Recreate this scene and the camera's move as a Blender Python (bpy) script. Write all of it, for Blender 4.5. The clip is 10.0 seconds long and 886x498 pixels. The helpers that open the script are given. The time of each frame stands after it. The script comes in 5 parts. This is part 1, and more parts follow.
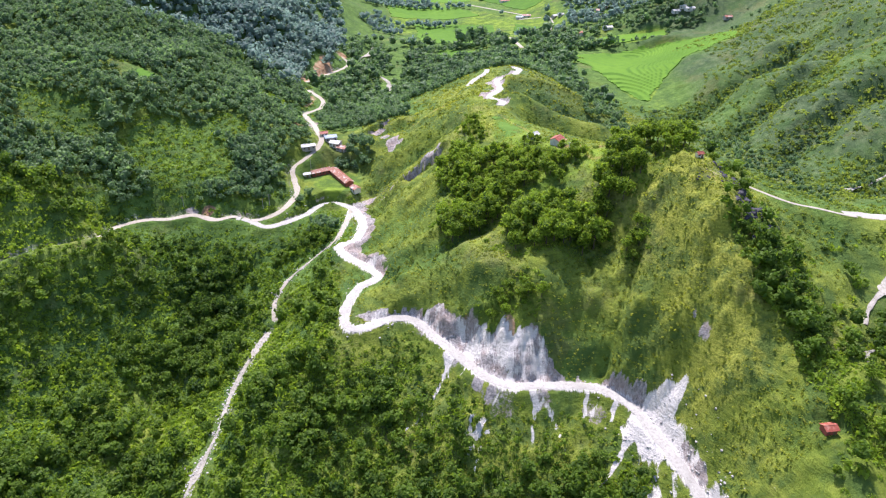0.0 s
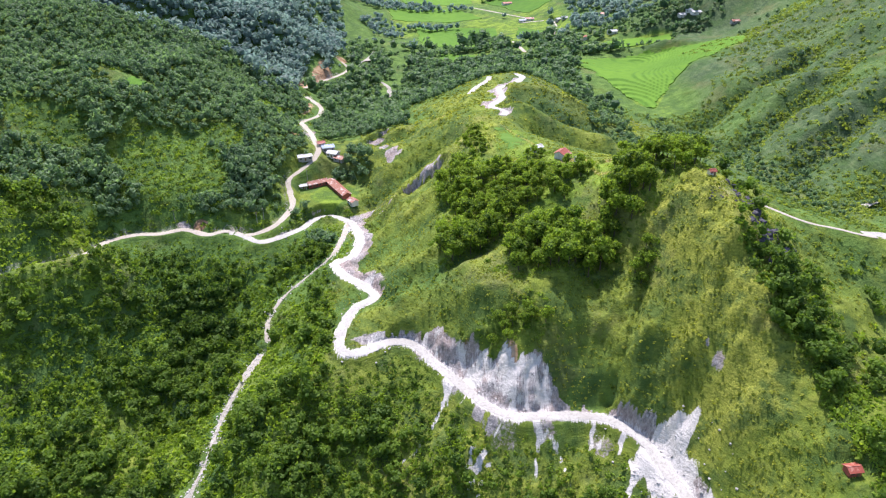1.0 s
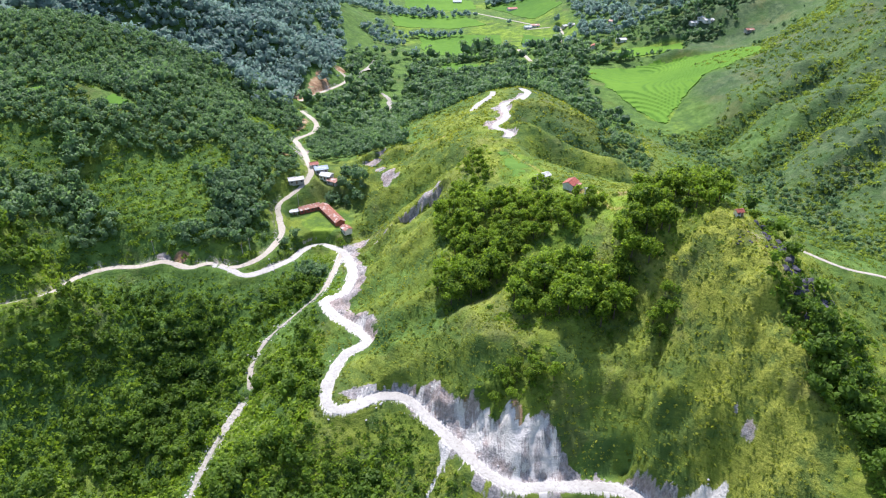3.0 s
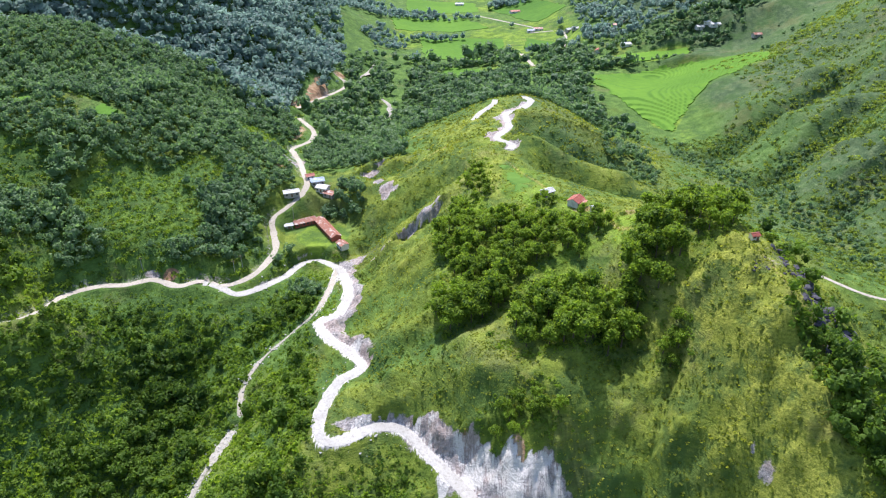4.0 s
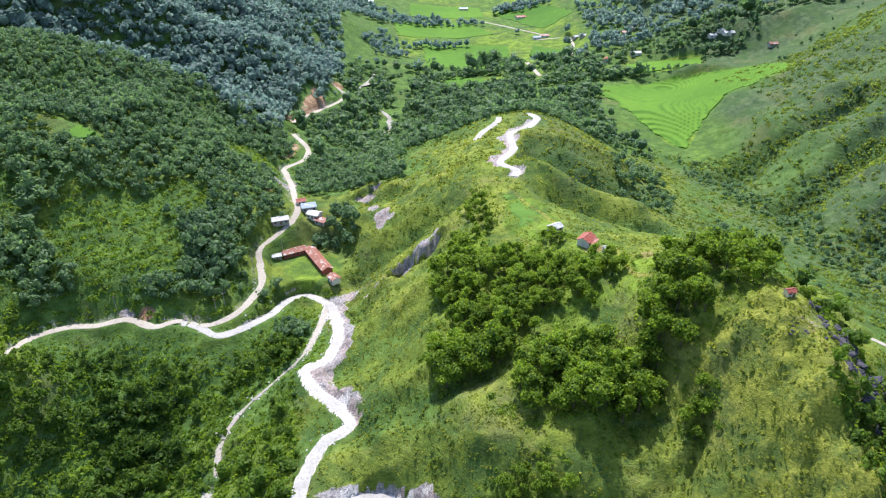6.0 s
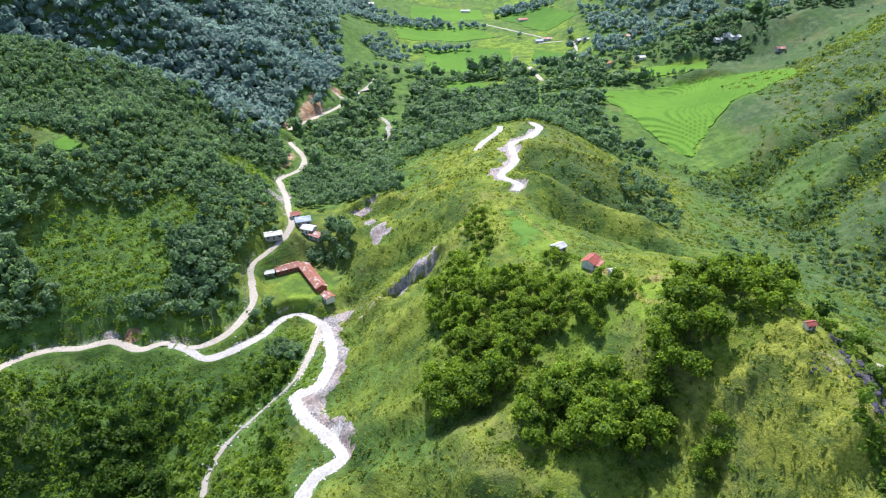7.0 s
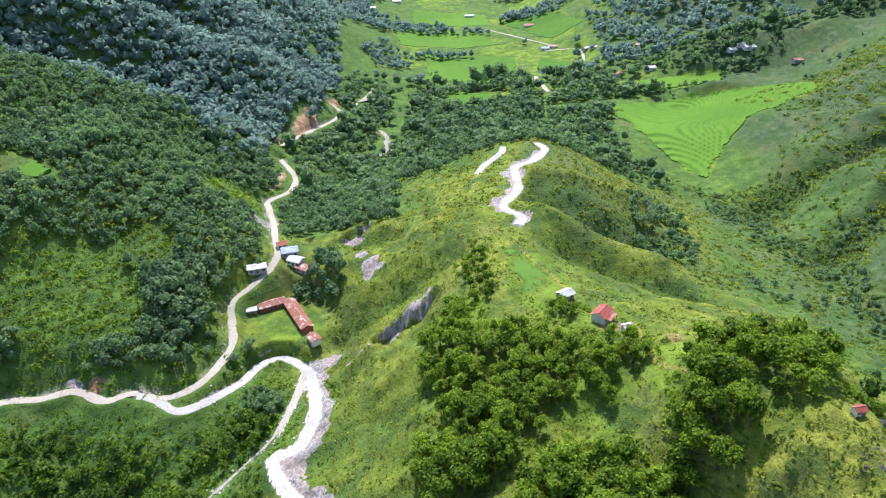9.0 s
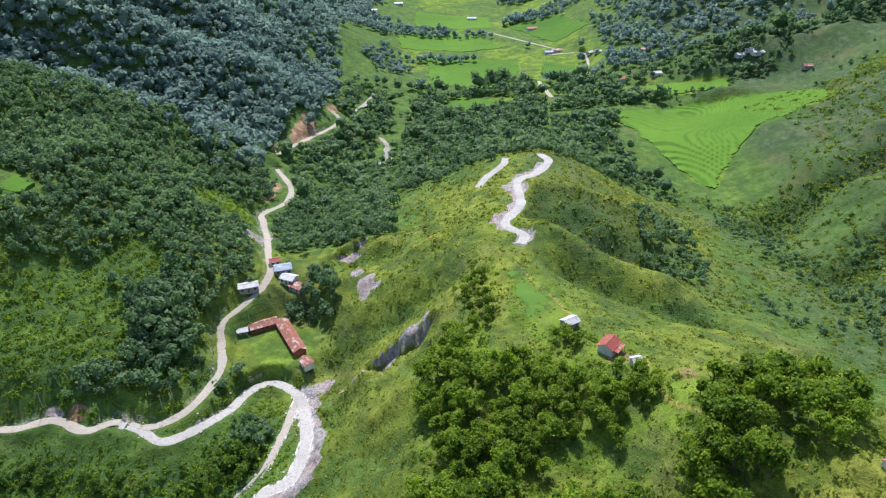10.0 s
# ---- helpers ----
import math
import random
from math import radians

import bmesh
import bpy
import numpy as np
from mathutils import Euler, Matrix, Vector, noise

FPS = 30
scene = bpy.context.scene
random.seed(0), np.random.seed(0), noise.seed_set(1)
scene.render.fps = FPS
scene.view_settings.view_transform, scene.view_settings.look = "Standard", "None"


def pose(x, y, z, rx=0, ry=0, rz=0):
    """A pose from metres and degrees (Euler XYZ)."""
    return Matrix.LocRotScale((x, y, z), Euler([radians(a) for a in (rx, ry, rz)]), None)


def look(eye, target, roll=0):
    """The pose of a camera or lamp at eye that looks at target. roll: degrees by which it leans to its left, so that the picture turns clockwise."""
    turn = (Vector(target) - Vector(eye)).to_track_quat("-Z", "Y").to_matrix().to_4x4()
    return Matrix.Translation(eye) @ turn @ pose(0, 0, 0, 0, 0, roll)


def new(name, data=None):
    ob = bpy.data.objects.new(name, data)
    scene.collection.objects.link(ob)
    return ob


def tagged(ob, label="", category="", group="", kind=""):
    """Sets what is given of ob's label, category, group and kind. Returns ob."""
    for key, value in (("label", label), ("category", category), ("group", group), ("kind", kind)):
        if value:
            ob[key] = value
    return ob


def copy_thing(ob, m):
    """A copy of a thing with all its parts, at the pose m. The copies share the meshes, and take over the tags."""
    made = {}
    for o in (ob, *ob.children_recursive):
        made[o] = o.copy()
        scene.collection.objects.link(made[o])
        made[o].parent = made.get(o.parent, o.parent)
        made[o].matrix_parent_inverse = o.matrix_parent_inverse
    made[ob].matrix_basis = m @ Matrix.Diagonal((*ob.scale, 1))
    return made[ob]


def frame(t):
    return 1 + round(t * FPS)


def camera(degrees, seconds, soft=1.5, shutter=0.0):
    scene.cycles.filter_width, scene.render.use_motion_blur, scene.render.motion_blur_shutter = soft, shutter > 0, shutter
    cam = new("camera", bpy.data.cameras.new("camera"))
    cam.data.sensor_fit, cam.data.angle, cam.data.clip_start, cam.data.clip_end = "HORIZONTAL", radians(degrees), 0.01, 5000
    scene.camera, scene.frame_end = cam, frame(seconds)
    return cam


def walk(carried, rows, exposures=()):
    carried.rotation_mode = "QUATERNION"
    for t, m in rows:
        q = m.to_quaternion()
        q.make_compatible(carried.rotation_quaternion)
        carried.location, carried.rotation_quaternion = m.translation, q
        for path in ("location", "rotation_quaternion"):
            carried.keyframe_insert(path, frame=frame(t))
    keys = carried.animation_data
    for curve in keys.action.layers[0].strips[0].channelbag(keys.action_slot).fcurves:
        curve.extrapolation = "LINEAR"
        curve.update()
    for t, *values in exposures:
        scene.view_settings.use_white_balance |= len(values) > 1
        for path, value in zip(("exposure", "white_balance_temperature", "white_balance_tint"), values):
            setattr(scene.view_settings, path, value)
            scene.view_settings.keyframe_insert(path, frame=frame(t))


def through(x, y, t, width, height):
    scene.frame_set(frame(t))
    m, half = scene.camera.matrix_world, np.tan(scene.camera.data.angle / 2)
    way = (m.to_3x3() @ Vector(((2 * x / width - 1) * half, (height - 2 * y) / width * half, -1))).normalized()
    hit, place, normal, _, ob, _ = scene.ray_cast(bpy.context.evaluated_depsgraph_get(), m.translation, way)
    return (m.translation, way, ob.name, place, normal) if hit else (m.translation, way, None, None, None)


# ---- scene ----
cam = camera(66.0, 10.0, soft=1.2)
METRES, EYE, TILT, LEAN, TURN = 165.0, 210.0, -30.0, 0.0, 0.0
ROWS = [
    (0.0, 0.0, 0.0, 0.0, -0.0, 0.0, 0.0),
    (0.5, 0.0037, 0.0423, 0.0276, 0.1, -0.01, -0.04),
    (1.0, 0.0074, 0.0843, 0.0549, 0.19, 0.01, -0.1),
    (1.5, 0.0115, 0.1264, 0.082, 0.3, 0.05, -0.15),
    (2.0, 0.0151, 0.1682, 0.1096, 0.39, 0.05, -0.2),
    (2.5, 0.0187, 0.2103, 0.1369, 0.46, 0.03, -0.26),
    (4.0, 0.0307, 0.3362, 0.219, 0.75, 0.04, -0.39),
    (4.5, 0.0346, 0.3777, 0.2461, 0.86, 0.03, -0.43),
    (5.0, 0.0386, 0.4191, 0.2738, 0.95, 0.02, -0.48),
    (5.5, 0.0425, 0.4606, 0.3011, 1.06, 0.03, -0.54),
    (7.0, 0.0548, 0.5828, 0.3815, 1.33, 0.01, -0.64),
    (7.5, 0.0589, 0.6247, 0.4088, 1.4, -0.0, -0.71),
    (8.0, 0.0632, 0.6668, 0.4359, 1.49, -0.0, -0.8),
    (8.5, 0.067, 0.7086, 0.4634, 1.57, -0.02, -0.92),
    (9.0, 0.0709, 0.7507, 0.4906, 1.68, -0.03, -1.01),
    (9.5, 0.0751, 0.7928, 0.5177, 1.79, -0.04, -1.09),
    (10.0, 0.0783, 0.8349, 0.5447, 1.92, -0.04, -1.17),
]
walk(cam, [(t, pose(0, 0, EYE, TILT, LEAN, TURN) @ pose(METRES * x, METRES * y, METRES * z, 90 + pitch, roll, yaw)) for t, x, y, z, yaw, pitch, roll in ROWS],
     exposures=[(0.0, 0.56, 6050, 23), (2.0, 0.54, 5980, 19), (4.5, 0.49, 5900, 16), (9.4, 0.46, 5850, 15), (10.0, 0.12, 5900, 15)])

# ---------------------------------------------------------------- daylight: a high sun ahead of the flight and a hazy sky
SUN_ELEVATION, SUN_BEARING = 57.0, -12.0  # bearing from +y, minus: to the west
world = bpy.data.worlds.new("sky")
scene.world = world
world.use_nodes = True
sky = world.node_tree.nodes.new("ShaderNodeTexSky")
sky.sky_type, sky.sun_disc = "NISHITA", False
sky.sun_elevation, sky.sun_rotation = radians(SUN_ELEVATION), radians(SUN_BEARING)
sky.air_density, sky.dust_density, sky.ozone_density = 1.4, 2.0, 1.5
world.node_tree.nodes["Background"].inputs["Strength"].default_value = 0.14
world.node_tree.links.new(sky.outputs[0], world.node_tree.nodes["Background"].inputs["Color"])
lamp = bpy.data.lights.new("sun", "SUN")
lamp.energy, lamp.angle, lamp.color = 5.0, radians(0.6), (1.0, 0.95, 0.86)
sun = new("sun", lamp)
b, e = radians(SUN_BEARING), radians(SUN_ELEVATION)
sun.matrix_world = look((0, 0, 900), (-900 * math.sin(b) * math.cos(e), -900 * math.cos(b) * math.cos(e), 900 - 900 * math.sin(e)))

# ---------------------------------------------------------------- the lie of the land
# Crest, spur, slope and stream lines of the place in metres; the ground is stretched between them.
LAND = {
    "main_crest": [(122, 120, 18), (124, 160, 34), (126, 200, 50), (126, 235, 71), (119, 260, 91), (108, 280, 97), (97, 302, 93),
                   (84, 326, 82), (70, 346, 76), (56, 364, 72), (44, 384, 70), (33, 405, 71), (28, 430, 72), (32, 458, 70),
                   (38, 485, 65), (48, 518, 62), (60, 550, 60), (58, 590, 51), (54, 640, 30), (46, 700, 16), (36, 760, 8)],
    "west_shoulder": [(108, 200, 41), (104, 216, 53), (25, 278, 54), (6, 298, 50), (-2, 330, 56),
                      (-1, 360, 57), (0, 400, 59), (5, 440, 63), (10, 475, 60), (20, 520, 56)],
    "west_brow": [(112, 236, 72), (104, 252, 82), (94, 272, 84), (82, 290, 80), (66, 302, 70), (48, 304, 61), (28, 312, 59)],
    "west_face": [(95, 210, 30), (86, 228, 40), (25, 246, 40), (6, 258, 36), (-8, 264, 33), (-20, 274, 38), (-19, 300, 37),
                  (-19, 340, 39), (-20, 420, 43), (-22, 460, 45), (-18, 500, 42), (-5, 550, 42), (6, 600, 33), (14, 660, 19)],
    "cross_spur": [(16, 445, 70), (0, 455, 62), (-14, 461, 56), (-32, 470, 48), (-48, 476, 43), (-66, 474, 36)],
    "cross_hollow": [(-6, 428, 55), (-20, 431, 49), (-30, 434, 45), (-38, 440, 42), (-44, 451, 40)],
    "cliff_spur": [(10, 408, 65), (0, 398, 61), (-10, 386, 53), (-22, 372, 46), (-30, 372, 40), (-37, 375, 33)],
    "mid_spur": [(10, 278, 54), (14.6, 261, 52.5), (17.5, 246, 38.5)],
    "flank_rib": [(-18, 366, 47), (-26, 365, 42), (-36, 366, 30)],
    "flank_brow": [(-20, 334, 40), (-31, 331, 33)],
    "east_rib": [(112.5, 248, 87), (117.8, 227.5, 73.5), (122, 212, 61)],
    "face_rib": [(106, 254, 83), (101, 241, 71), (97, 229, 57), (95, 219, 45), (92, 211, 29)],
    "clump_spur": [(54, 277, 67), (51, 263, 62), (48, 251, 56), (44, 240, 45), (40, 231, 33)],
    "face_hollow": [(84, 272, 70), (80, 259, 55), (75, 247, 44), (70, 236, 33), (66, 226, 22)],
    "west_foot": [(-38, 330, 28), (-38, 360, 26), (-40, 395, 25), (-45, 440, 38), (-50, 480, 37), (-52, 520, 32), (-46, 570, 22), (-40, 620, 10), (-30, 680, 2)],
    "east_flank": [(150, 180, 50), (150, 210, 52), (152, 238, 62), (140, 285, 79), (130, 315, 78), (112, 340, 74), (98, 365, 66), (92, 400, 60), (92, 440, 52),
                   (100, 480, 51), (110, 520, 42), (120, 560, 30), (110, 620, 27)],
    "east_brow": [(70, 400, 63), (72, 440, 58), (78, 470, 61), (84, 510, 57), (86, 550, 54)],
    "stream_north": [(-72, 478, 33), (-70, 520, 25), (-68, 560, 17), (-70, 610, 8), (-74, 660, -1), (-66, 710, -4), (-70, 760, -3),
                     (-62, 830, -5), (-30, 900, -6), (0, 960, -8), (10, 1060, -10), (-20, 1200, -10), (-60, 1500, -6), (-80, 2000, 0)],
    "school_basin": [(-66, 440, 32), (-70, 425, 27), (-68, 410, 23.5), (-66, 400, 22.5)],
    "gully_south": [(-88, 340, 13), (-104, 325, 7), (-122, 305, -4), (-126, 275, -12), (-128, 245, -20), (-122, 210, -16), (-124, 175, -20), (-130, 120, -30), (-140, 40, -40)],
    "gully_bank": [(-100, 300, 1), (-105, 270, -5), (-108, 240, -8), (-110, 205, -10), (-114, 170, -15)],
    "terrace_spur": [(-62, 300, 14), (-66, 275, 12), (-70, 250, 12), (-72, 225, 13), (-66, 200, 5), (-66, 165, -10)],
    "road_nose": [(-48, 240, 19), (-40, 225, 9), (-30, 205, -2), (-28, 170, -12)],
    "under_road": [(-10, 240, 14), (2, 226, 9), (14, 210, 9), (28, 206, 10), (45, 203, 7), (62, 202, 6), (78, 190, 4)],
    "debris_foot": [(-10, 205, -1), (12, 188, -5), (34, 182, -5), (60, 175, -4), (84, 160, -2)],
    "south_floor": [(-90, 130, -26), (-40, 130, -26), (20, 130, -22), (70, 125, -16)],
    "left_bank": [(-176, 300, 26), (-165, 275, 7), (-158, 250, -6), (-160, 215, -5), (-165, 170, -6), (-175, 120, -8)],
    "left_brow": [(-236, 270, 40), (-215, 250, 22), (-200, 215, 10), (-215, 170, 8), (-225, 120, 6)],
    "left_rise": [(-205, 328, 58), (-186, 358, 44), (-150, 372, 40), (-126, 380, 36), (-114, 405, 40), (-114, 430, 45), (-112, 465, 47), (-118, 500, 44), (-130, 545, 37), (-145, 590, 40)],
    "left_mid": [(-250, 330, 72), (-225, 375, 68), (-198, 400, 60), (-172, 405, 54), (-148, 425, 55), (-140, 460, 60), (-150, 500, 63), (-165, 540, 58)],
    "left_upper": [(-300, 300, 85), (-275, 375, 90), (-235, 420, 85), (-205, 450, 78), (-190, 485, 79), (-205, 530, 77)],
    "left_high": [(-420, 280, 140), (-380, 380, 132), (-300, 440, 108), (-260, 490, 100)],
    "ridge_first": [(-440, 480, 165), (-350, 525, 130), (-280, 562, 110), (-241, 573, 93), (-200, 574, 77), (-165, 590, 57), (-135, 612, 34)],
    "hollow_first": [(-430, 600, 150), (-300, 622, 86), (-240, 632, 58), (-190, 646, 36), (-150, 662, 20)],
    "ridge_second": [(-480, 600, 185), (-380, 640, 156), (-321, 660, 134), (-269, 676, 110), (-225, 702, 88), (-171, 737, 59), (-124, 768, 24)],
    "hollow_second": [(-420, 720, 145), (-330, 745, 96), (-260, 770, 62), (-190, 800, 38), (-135, 830, 16), (-95, 850, 0)],
    "ridge_third": [(-520, 740, 205), (-420, 780, 168), (-330, 820, 136), (-250, 870, 94), (-200, 940, 56), (-150, 1010, 36), (-130, 1080, 14)],
    "far_west": [(-420, 950, 160), (-320, 1020, 110), (-260, 1120, 62), (-215, 1200, 18), (-420, 1250, 110), (-500, 1500, 140)],
    "far_floor": [(-90, 1000, -6), (-60, 1080, -8), (70, 1030, -4), (60, 920, 1), (110, 1100, 0), (90, 1250, -4), (120, 1500, 0), (150, 2000, 10)],
    "south_hedge": [(60, 850, 5), (95, 838, 8), (130, 870, 10), (150, 930, 10), (155, 1000, 8), (140, 820, 13)],
    "paddy_edge": [(120, 770, 14), (140, 750, 18), (160, 690, 17), (175, 640, 12), (182, 610, 12), (200, 640, 15), (215, 700, 22), (222, 780, 11), (262, 812, 23), (190, 830, 16)],
    "paddy_rise": [(250, 690, 37), (280, 700, 47), (306, 702, 57), (285, 750, 40), (296, 790, 36)],
    "east_stream": [(178, 580, 14), (182, 545, 18), (184, 515, 23), (190, 480, 30), (196, 440, 37), (198, 400, 43), (196, 360, 47), (196, 325, 53), (198, 300, 58)],
    "east_south": [(180, 245, 58), (172, 222, 50), (166, 195, 48), (165, 150, 32), (175, 90, 10)],
    "east_slope": [(222, 320, 58), (230, 370, 56), (238, 425, 63), (240, 470, 52), (240, 520, 40), (238, 560, 30), (255, 600, 36), (276, 640, 40)],
    "east_rise": [(300, 200, 62), (290, 300, 74), (285, 380, 76), (282, 450, 76), (280, 520, 62), (300, 590, 62), (322, 650, 68), (345, 720, 80)],
    "east_crest": [(430, 180, 95), (420, 300, 112), (410, 420, 118), (410, 540, 122), (430, 650, 130), (480, 760, 140)],
    "north_east_foot": [(205, 868, 22), (262, 840, 25), (305, 865, 43), (345, 840, 58), (190, 950, 26), (185, 1050, 30)],
    "north_east": [(225, 975, 38), (300, 960, 55), (360, 930, 69), (395, 855, 78), (260, 1100, 62), (360, 1080, 95), (480, 930, 125), (300, 1300, 90), (500, 1250, 170)],
}
ROADS = {
    "valley_road": (3.8, [(-262, 240, 46), (-240, 262, 43), (-214, 281, 40), (-200, 297, 38), (-184, 313, 35), (-181, 335, 31), (-170, 347, 29), (-158, 350, 28),
                    (-146, 355, 28), (-132, 351, 27), (-123, 357, 26), (-112, 357, 23.5), (-103, 361, 24), (-96, 370, 25), (-92, 389, 26),
                    (-96, 404, 28), (-99, 416, 31), (-92, 427, 34), (-86, 438, 36.5), (-85, 452, 38), (-91, 470, 37), (-97, 490, 35),
                    (-107, 517, 31), (-111, 530, 29.5), (-101, 548, 29), (-104, 572, 28), (-122, 606, 26)]),
    "upper_road": (4.2, [(-132, 643, 22), (-121, 689, 16), (-106, 733, 12), (-105, 757, 12), (-116, 768, 15)]),
    "mountain_road": (4.4, [(-121, 356, 25.6), (-113, 355.5, 23.6), (-104, 351, 22.5), (-96, 355, 22), (-84, 371, 20), (-79, 385, 18.5), (-70, 391, 18), (-57, 382, 19), (-49, 362, 22), (-47, 345, 23),
                      (-49, 333, 23.5), (-57, 326, 23.5), (-51, 314, 24), (-40, 303, 24.5), (-33, 292, 25), (-41, 284, 24.5), (-45, 272, 24),
                      (-46, 259, 23.5), (-42, 251, 23.5), (-34, 252, 23.5), (-24, 258, 24), (-13, 257, 23.5), (-3, 247, 21), (8, 235, 19.5),
                      (18, 223, 19), (29, 217, 19), (41, 218, 18.5), (63, 219, 16.5), (75, 213, 14.5), (82, 204, 12.5)]),
    "fan_road": (5.0, [(80, 206, 13.0), (85, 196, 11), (90, 184, 9), (95, 170, 6), (99, 152, 3), (104, 130, 0)]),
    "old_track": (2.6, [(-57, 381, 19), (-58, 360, 20), (-62, 342, 18.5), (-72, 328, 15), (-84, 313, 10), (-89, 299, 5), (-87, 287, 1.5)]),
    "rubble_chute": (3.5, [(-88, 280, -1), (-95, 261, -4), (-98, 239, -6), (-98, 215, -7), (-101, 194, -9), (-104, 175, -12), (-108, 150, -17)]),
    "crest_road": (5.0, [(37, 427, 70.5), (39, 436, 70), (31, 448, 69.5), (40, 475, 66.5), (41, 513, 62), (51, 524, 61.5), (61, 544, 61), (57, 558, 60)]),
    "crest_spur": (4.2, [(19, 514, 57), (23.1, 524.5, 58.0), (30, 535, 59), (34.4, 543.5, 59.25), (36, 552, 59.5)]),
    "east_road": (1.7, [(140, 285, 78.5), (155, 275, 75.5), (168, 272.5, 73.5), (177, 269, 72.5), (187, 269, 71), (206, 268, 70.5), (240, 280, 72)]),
    "east_yard": (4.4, [(178, 271, 72.2), (186, 271.5, 71.2), (192, 270.5, 70.8), (206, 270, 70.6), (222, 272, 71)]),
    "village_lane": (3.6, [(110, 1031, 2), (150, 1028, 6), (153, 1000, 8), (150, 962, 9), (138, 905, 11)]),
    "hedge_lane": (5.0, [(88, 905, 5), (96, 838, 8)]),
    "far_lane": (4.0, [(40, 1180, -4), (125, 1060, 2)]),
}

FIELDS = [
    ([(138, 753), (160, 690), (178, 625), (190, 612), (215, 660), (245, 690), (280, 700), (307, 700), (300, 740), (285, 775), (262, 803), (225, 800), (180, 790), (145, 775)], 1.05, "large bright green rice field in curved terraces", "rice"),
    ([(-46, 1071), (75, 1018), (66, 880), (-32, 931)], 0, "flat bright green rice field on the valley floor", "rice"),
    ([(-100, 1200), (15, 1190), (58, 1090), (-80, 1084)], 0, "broad pale green field on the valley floor", "rice"),
    ([(188, 850), (270, 846), (262, 818), (184, 823)], 0, "strip of bright green field behind a hedge", "rice"),
    ([(-8, 880), (40, 846), (30, 796), (-6, 806)], 0, "small bright yellow-green field beside the trees", "rice"),
    ([(100, 1005), (142, 955), (128, 900), (94, 930)], 0, "green field beside the village lane", "rice"),
    ([(60, 1240), (126, 1090), (175, 1120), (120, 1300)], 0, "distant green field by the far lane", "rice"),
    ([(26, 405), (33, 405), (44, 387), (46, 373), (40, 366), (33, 379)], 0.8, "bright green terraced garden plot on the ridge", "garden"),
    ([(-206, 440), (-192, 436), (-190, 452), (-203, 458)], 0, "small bright green plot in a forest clearing", "rice"),
    ([(-248, 436), (-234, 433), (-230, 444), (-244, 448)], 0, "small bright green plot in a forest clearing", "rice"),
    ([(-80, 1330), (40, 1320), (50, 1225), (-70, 1225)], 0, "distant pale green field", "rice"),
]


def hash01(ix, iy, seed):
    n = (ix.astype(np.int64) * 374761393 + iy.astype(np.int64) * 668265263 + seed * 974711) & 0xFFFFFFFF
    n = ((n ^ (n >> 13)) * 1274126177) & 0xFFFFFFFF
    return ((n ^ (n >> 16)) & 0xFFFF) / 65535.0


def vnoise(x, y, seed=0):
    """Smooth value noise, -1 to 1, one bump a unit."""
    ix, iy = np.floor(x), np.floor(y)
    fx, fy = x - ix, y - iy
    fx, fy = fx * fx * (3 - 2 * fx), fy * fy * (3 - 2 * fy)
    a, b = hash01(ix, iy, seed), hash01(ix + 1, iy, seed)
    c, d = hash01(ix, iy + 1, seed), hash01(ix + 1, iy + 1, seed)
    return 2 * ((a + (b - a) * fx) * (1 - fy) + (c + (d - c) * fx) * fy) - 1


def fbm(x, y, size, octaves=4, seed=0):
    total, weight = 0.0, 0.0
    for k in range(octaves):
        total, weight = total + vnoise(x / size * 2 ** k, y / size * 2 ** k, seed + 17 * k) * 0.55 ** k, weight + 0.55 ** k
    return total / weight


def smooth(a, b, v):
    s = np.clip((v - a) / (b - a), 0, 1)
    return s * s * (3 - 2 * s)


def curve(points, step):
    """A smooth line through the points, sampled every step metres."""
    p = np.array(points, float)
    p = np.vstack([2 * p[0] - p[1], p, 2 * p[-1] - p[-2]])
    out = []
    for k in range(1, len(p) - 2):
        n = max(1, int(np.linalg.norm(p[k + 1] - p[k]) / step))
        for u in np.arange(n) / n:
            out.append(0.5 * (2 * p[k] + (p[k + 1] - p[k - 1]) * u + (2 * p[k - 1] - 5 * p[k] + 4 * p[k + 1] - p[k + 2]) * u * u
                              + (3 * p[k] - p[k - 1] - 3 * p[k + 1] + p[k + 2]) * u ** 3))
    out.append(p[-2])
    return np.array(out)


def nearest(x, y, line):
    """Distance to a sampled line, and the line's height and share of its length at the foot."""
    best, at = np.full(x.shape, 1e9), np.zeros(x.shape, int)
    for k, q in enumerate(line):
        d = (x - q[0]) ** 2 + (y - q[1]) ** 2
        m = d < best
        best[m], at[m] = d[m], k
    return np.sqrt(best), line[at, 2], at / (len(line) - 1)


PINS = np.vstack([curve(p, 16.0) for p in LAND.values()] + [curve(p, 16.0) for _, p in ROADS.values()])
_, keep = np.unique((PINS[:, :2] / 6).round(), axis=0, return_index=True)
PINS = PINS[np.sort(keep)]
COUNT = len(PINS)
SYSTEM = np.zeros((COUNT + 3, COUNT + 3))
SYSTEM[:COUNT, :COUNT] = -np.hypot(PINS[:, None, 0] - PINS[None, :, 0], PINS[:, None, 1] - PINS[None, :, 1]) + 2.0 * np.eye(COUNT)
SYSTEM[:COUNT, COUNT], SYSTEM[COUNT, :COUNT] = 1, 1
SYSTEM[:COUNT, COUNT + 1:], SYSTEM[COUNT + 1:, :COUNT] = PINS[:, :2], PINS[:, :2].T
PULL = np.linalg.solve(SYSTEM, np.r_[PINS[:, 2], 0, 0, 0])


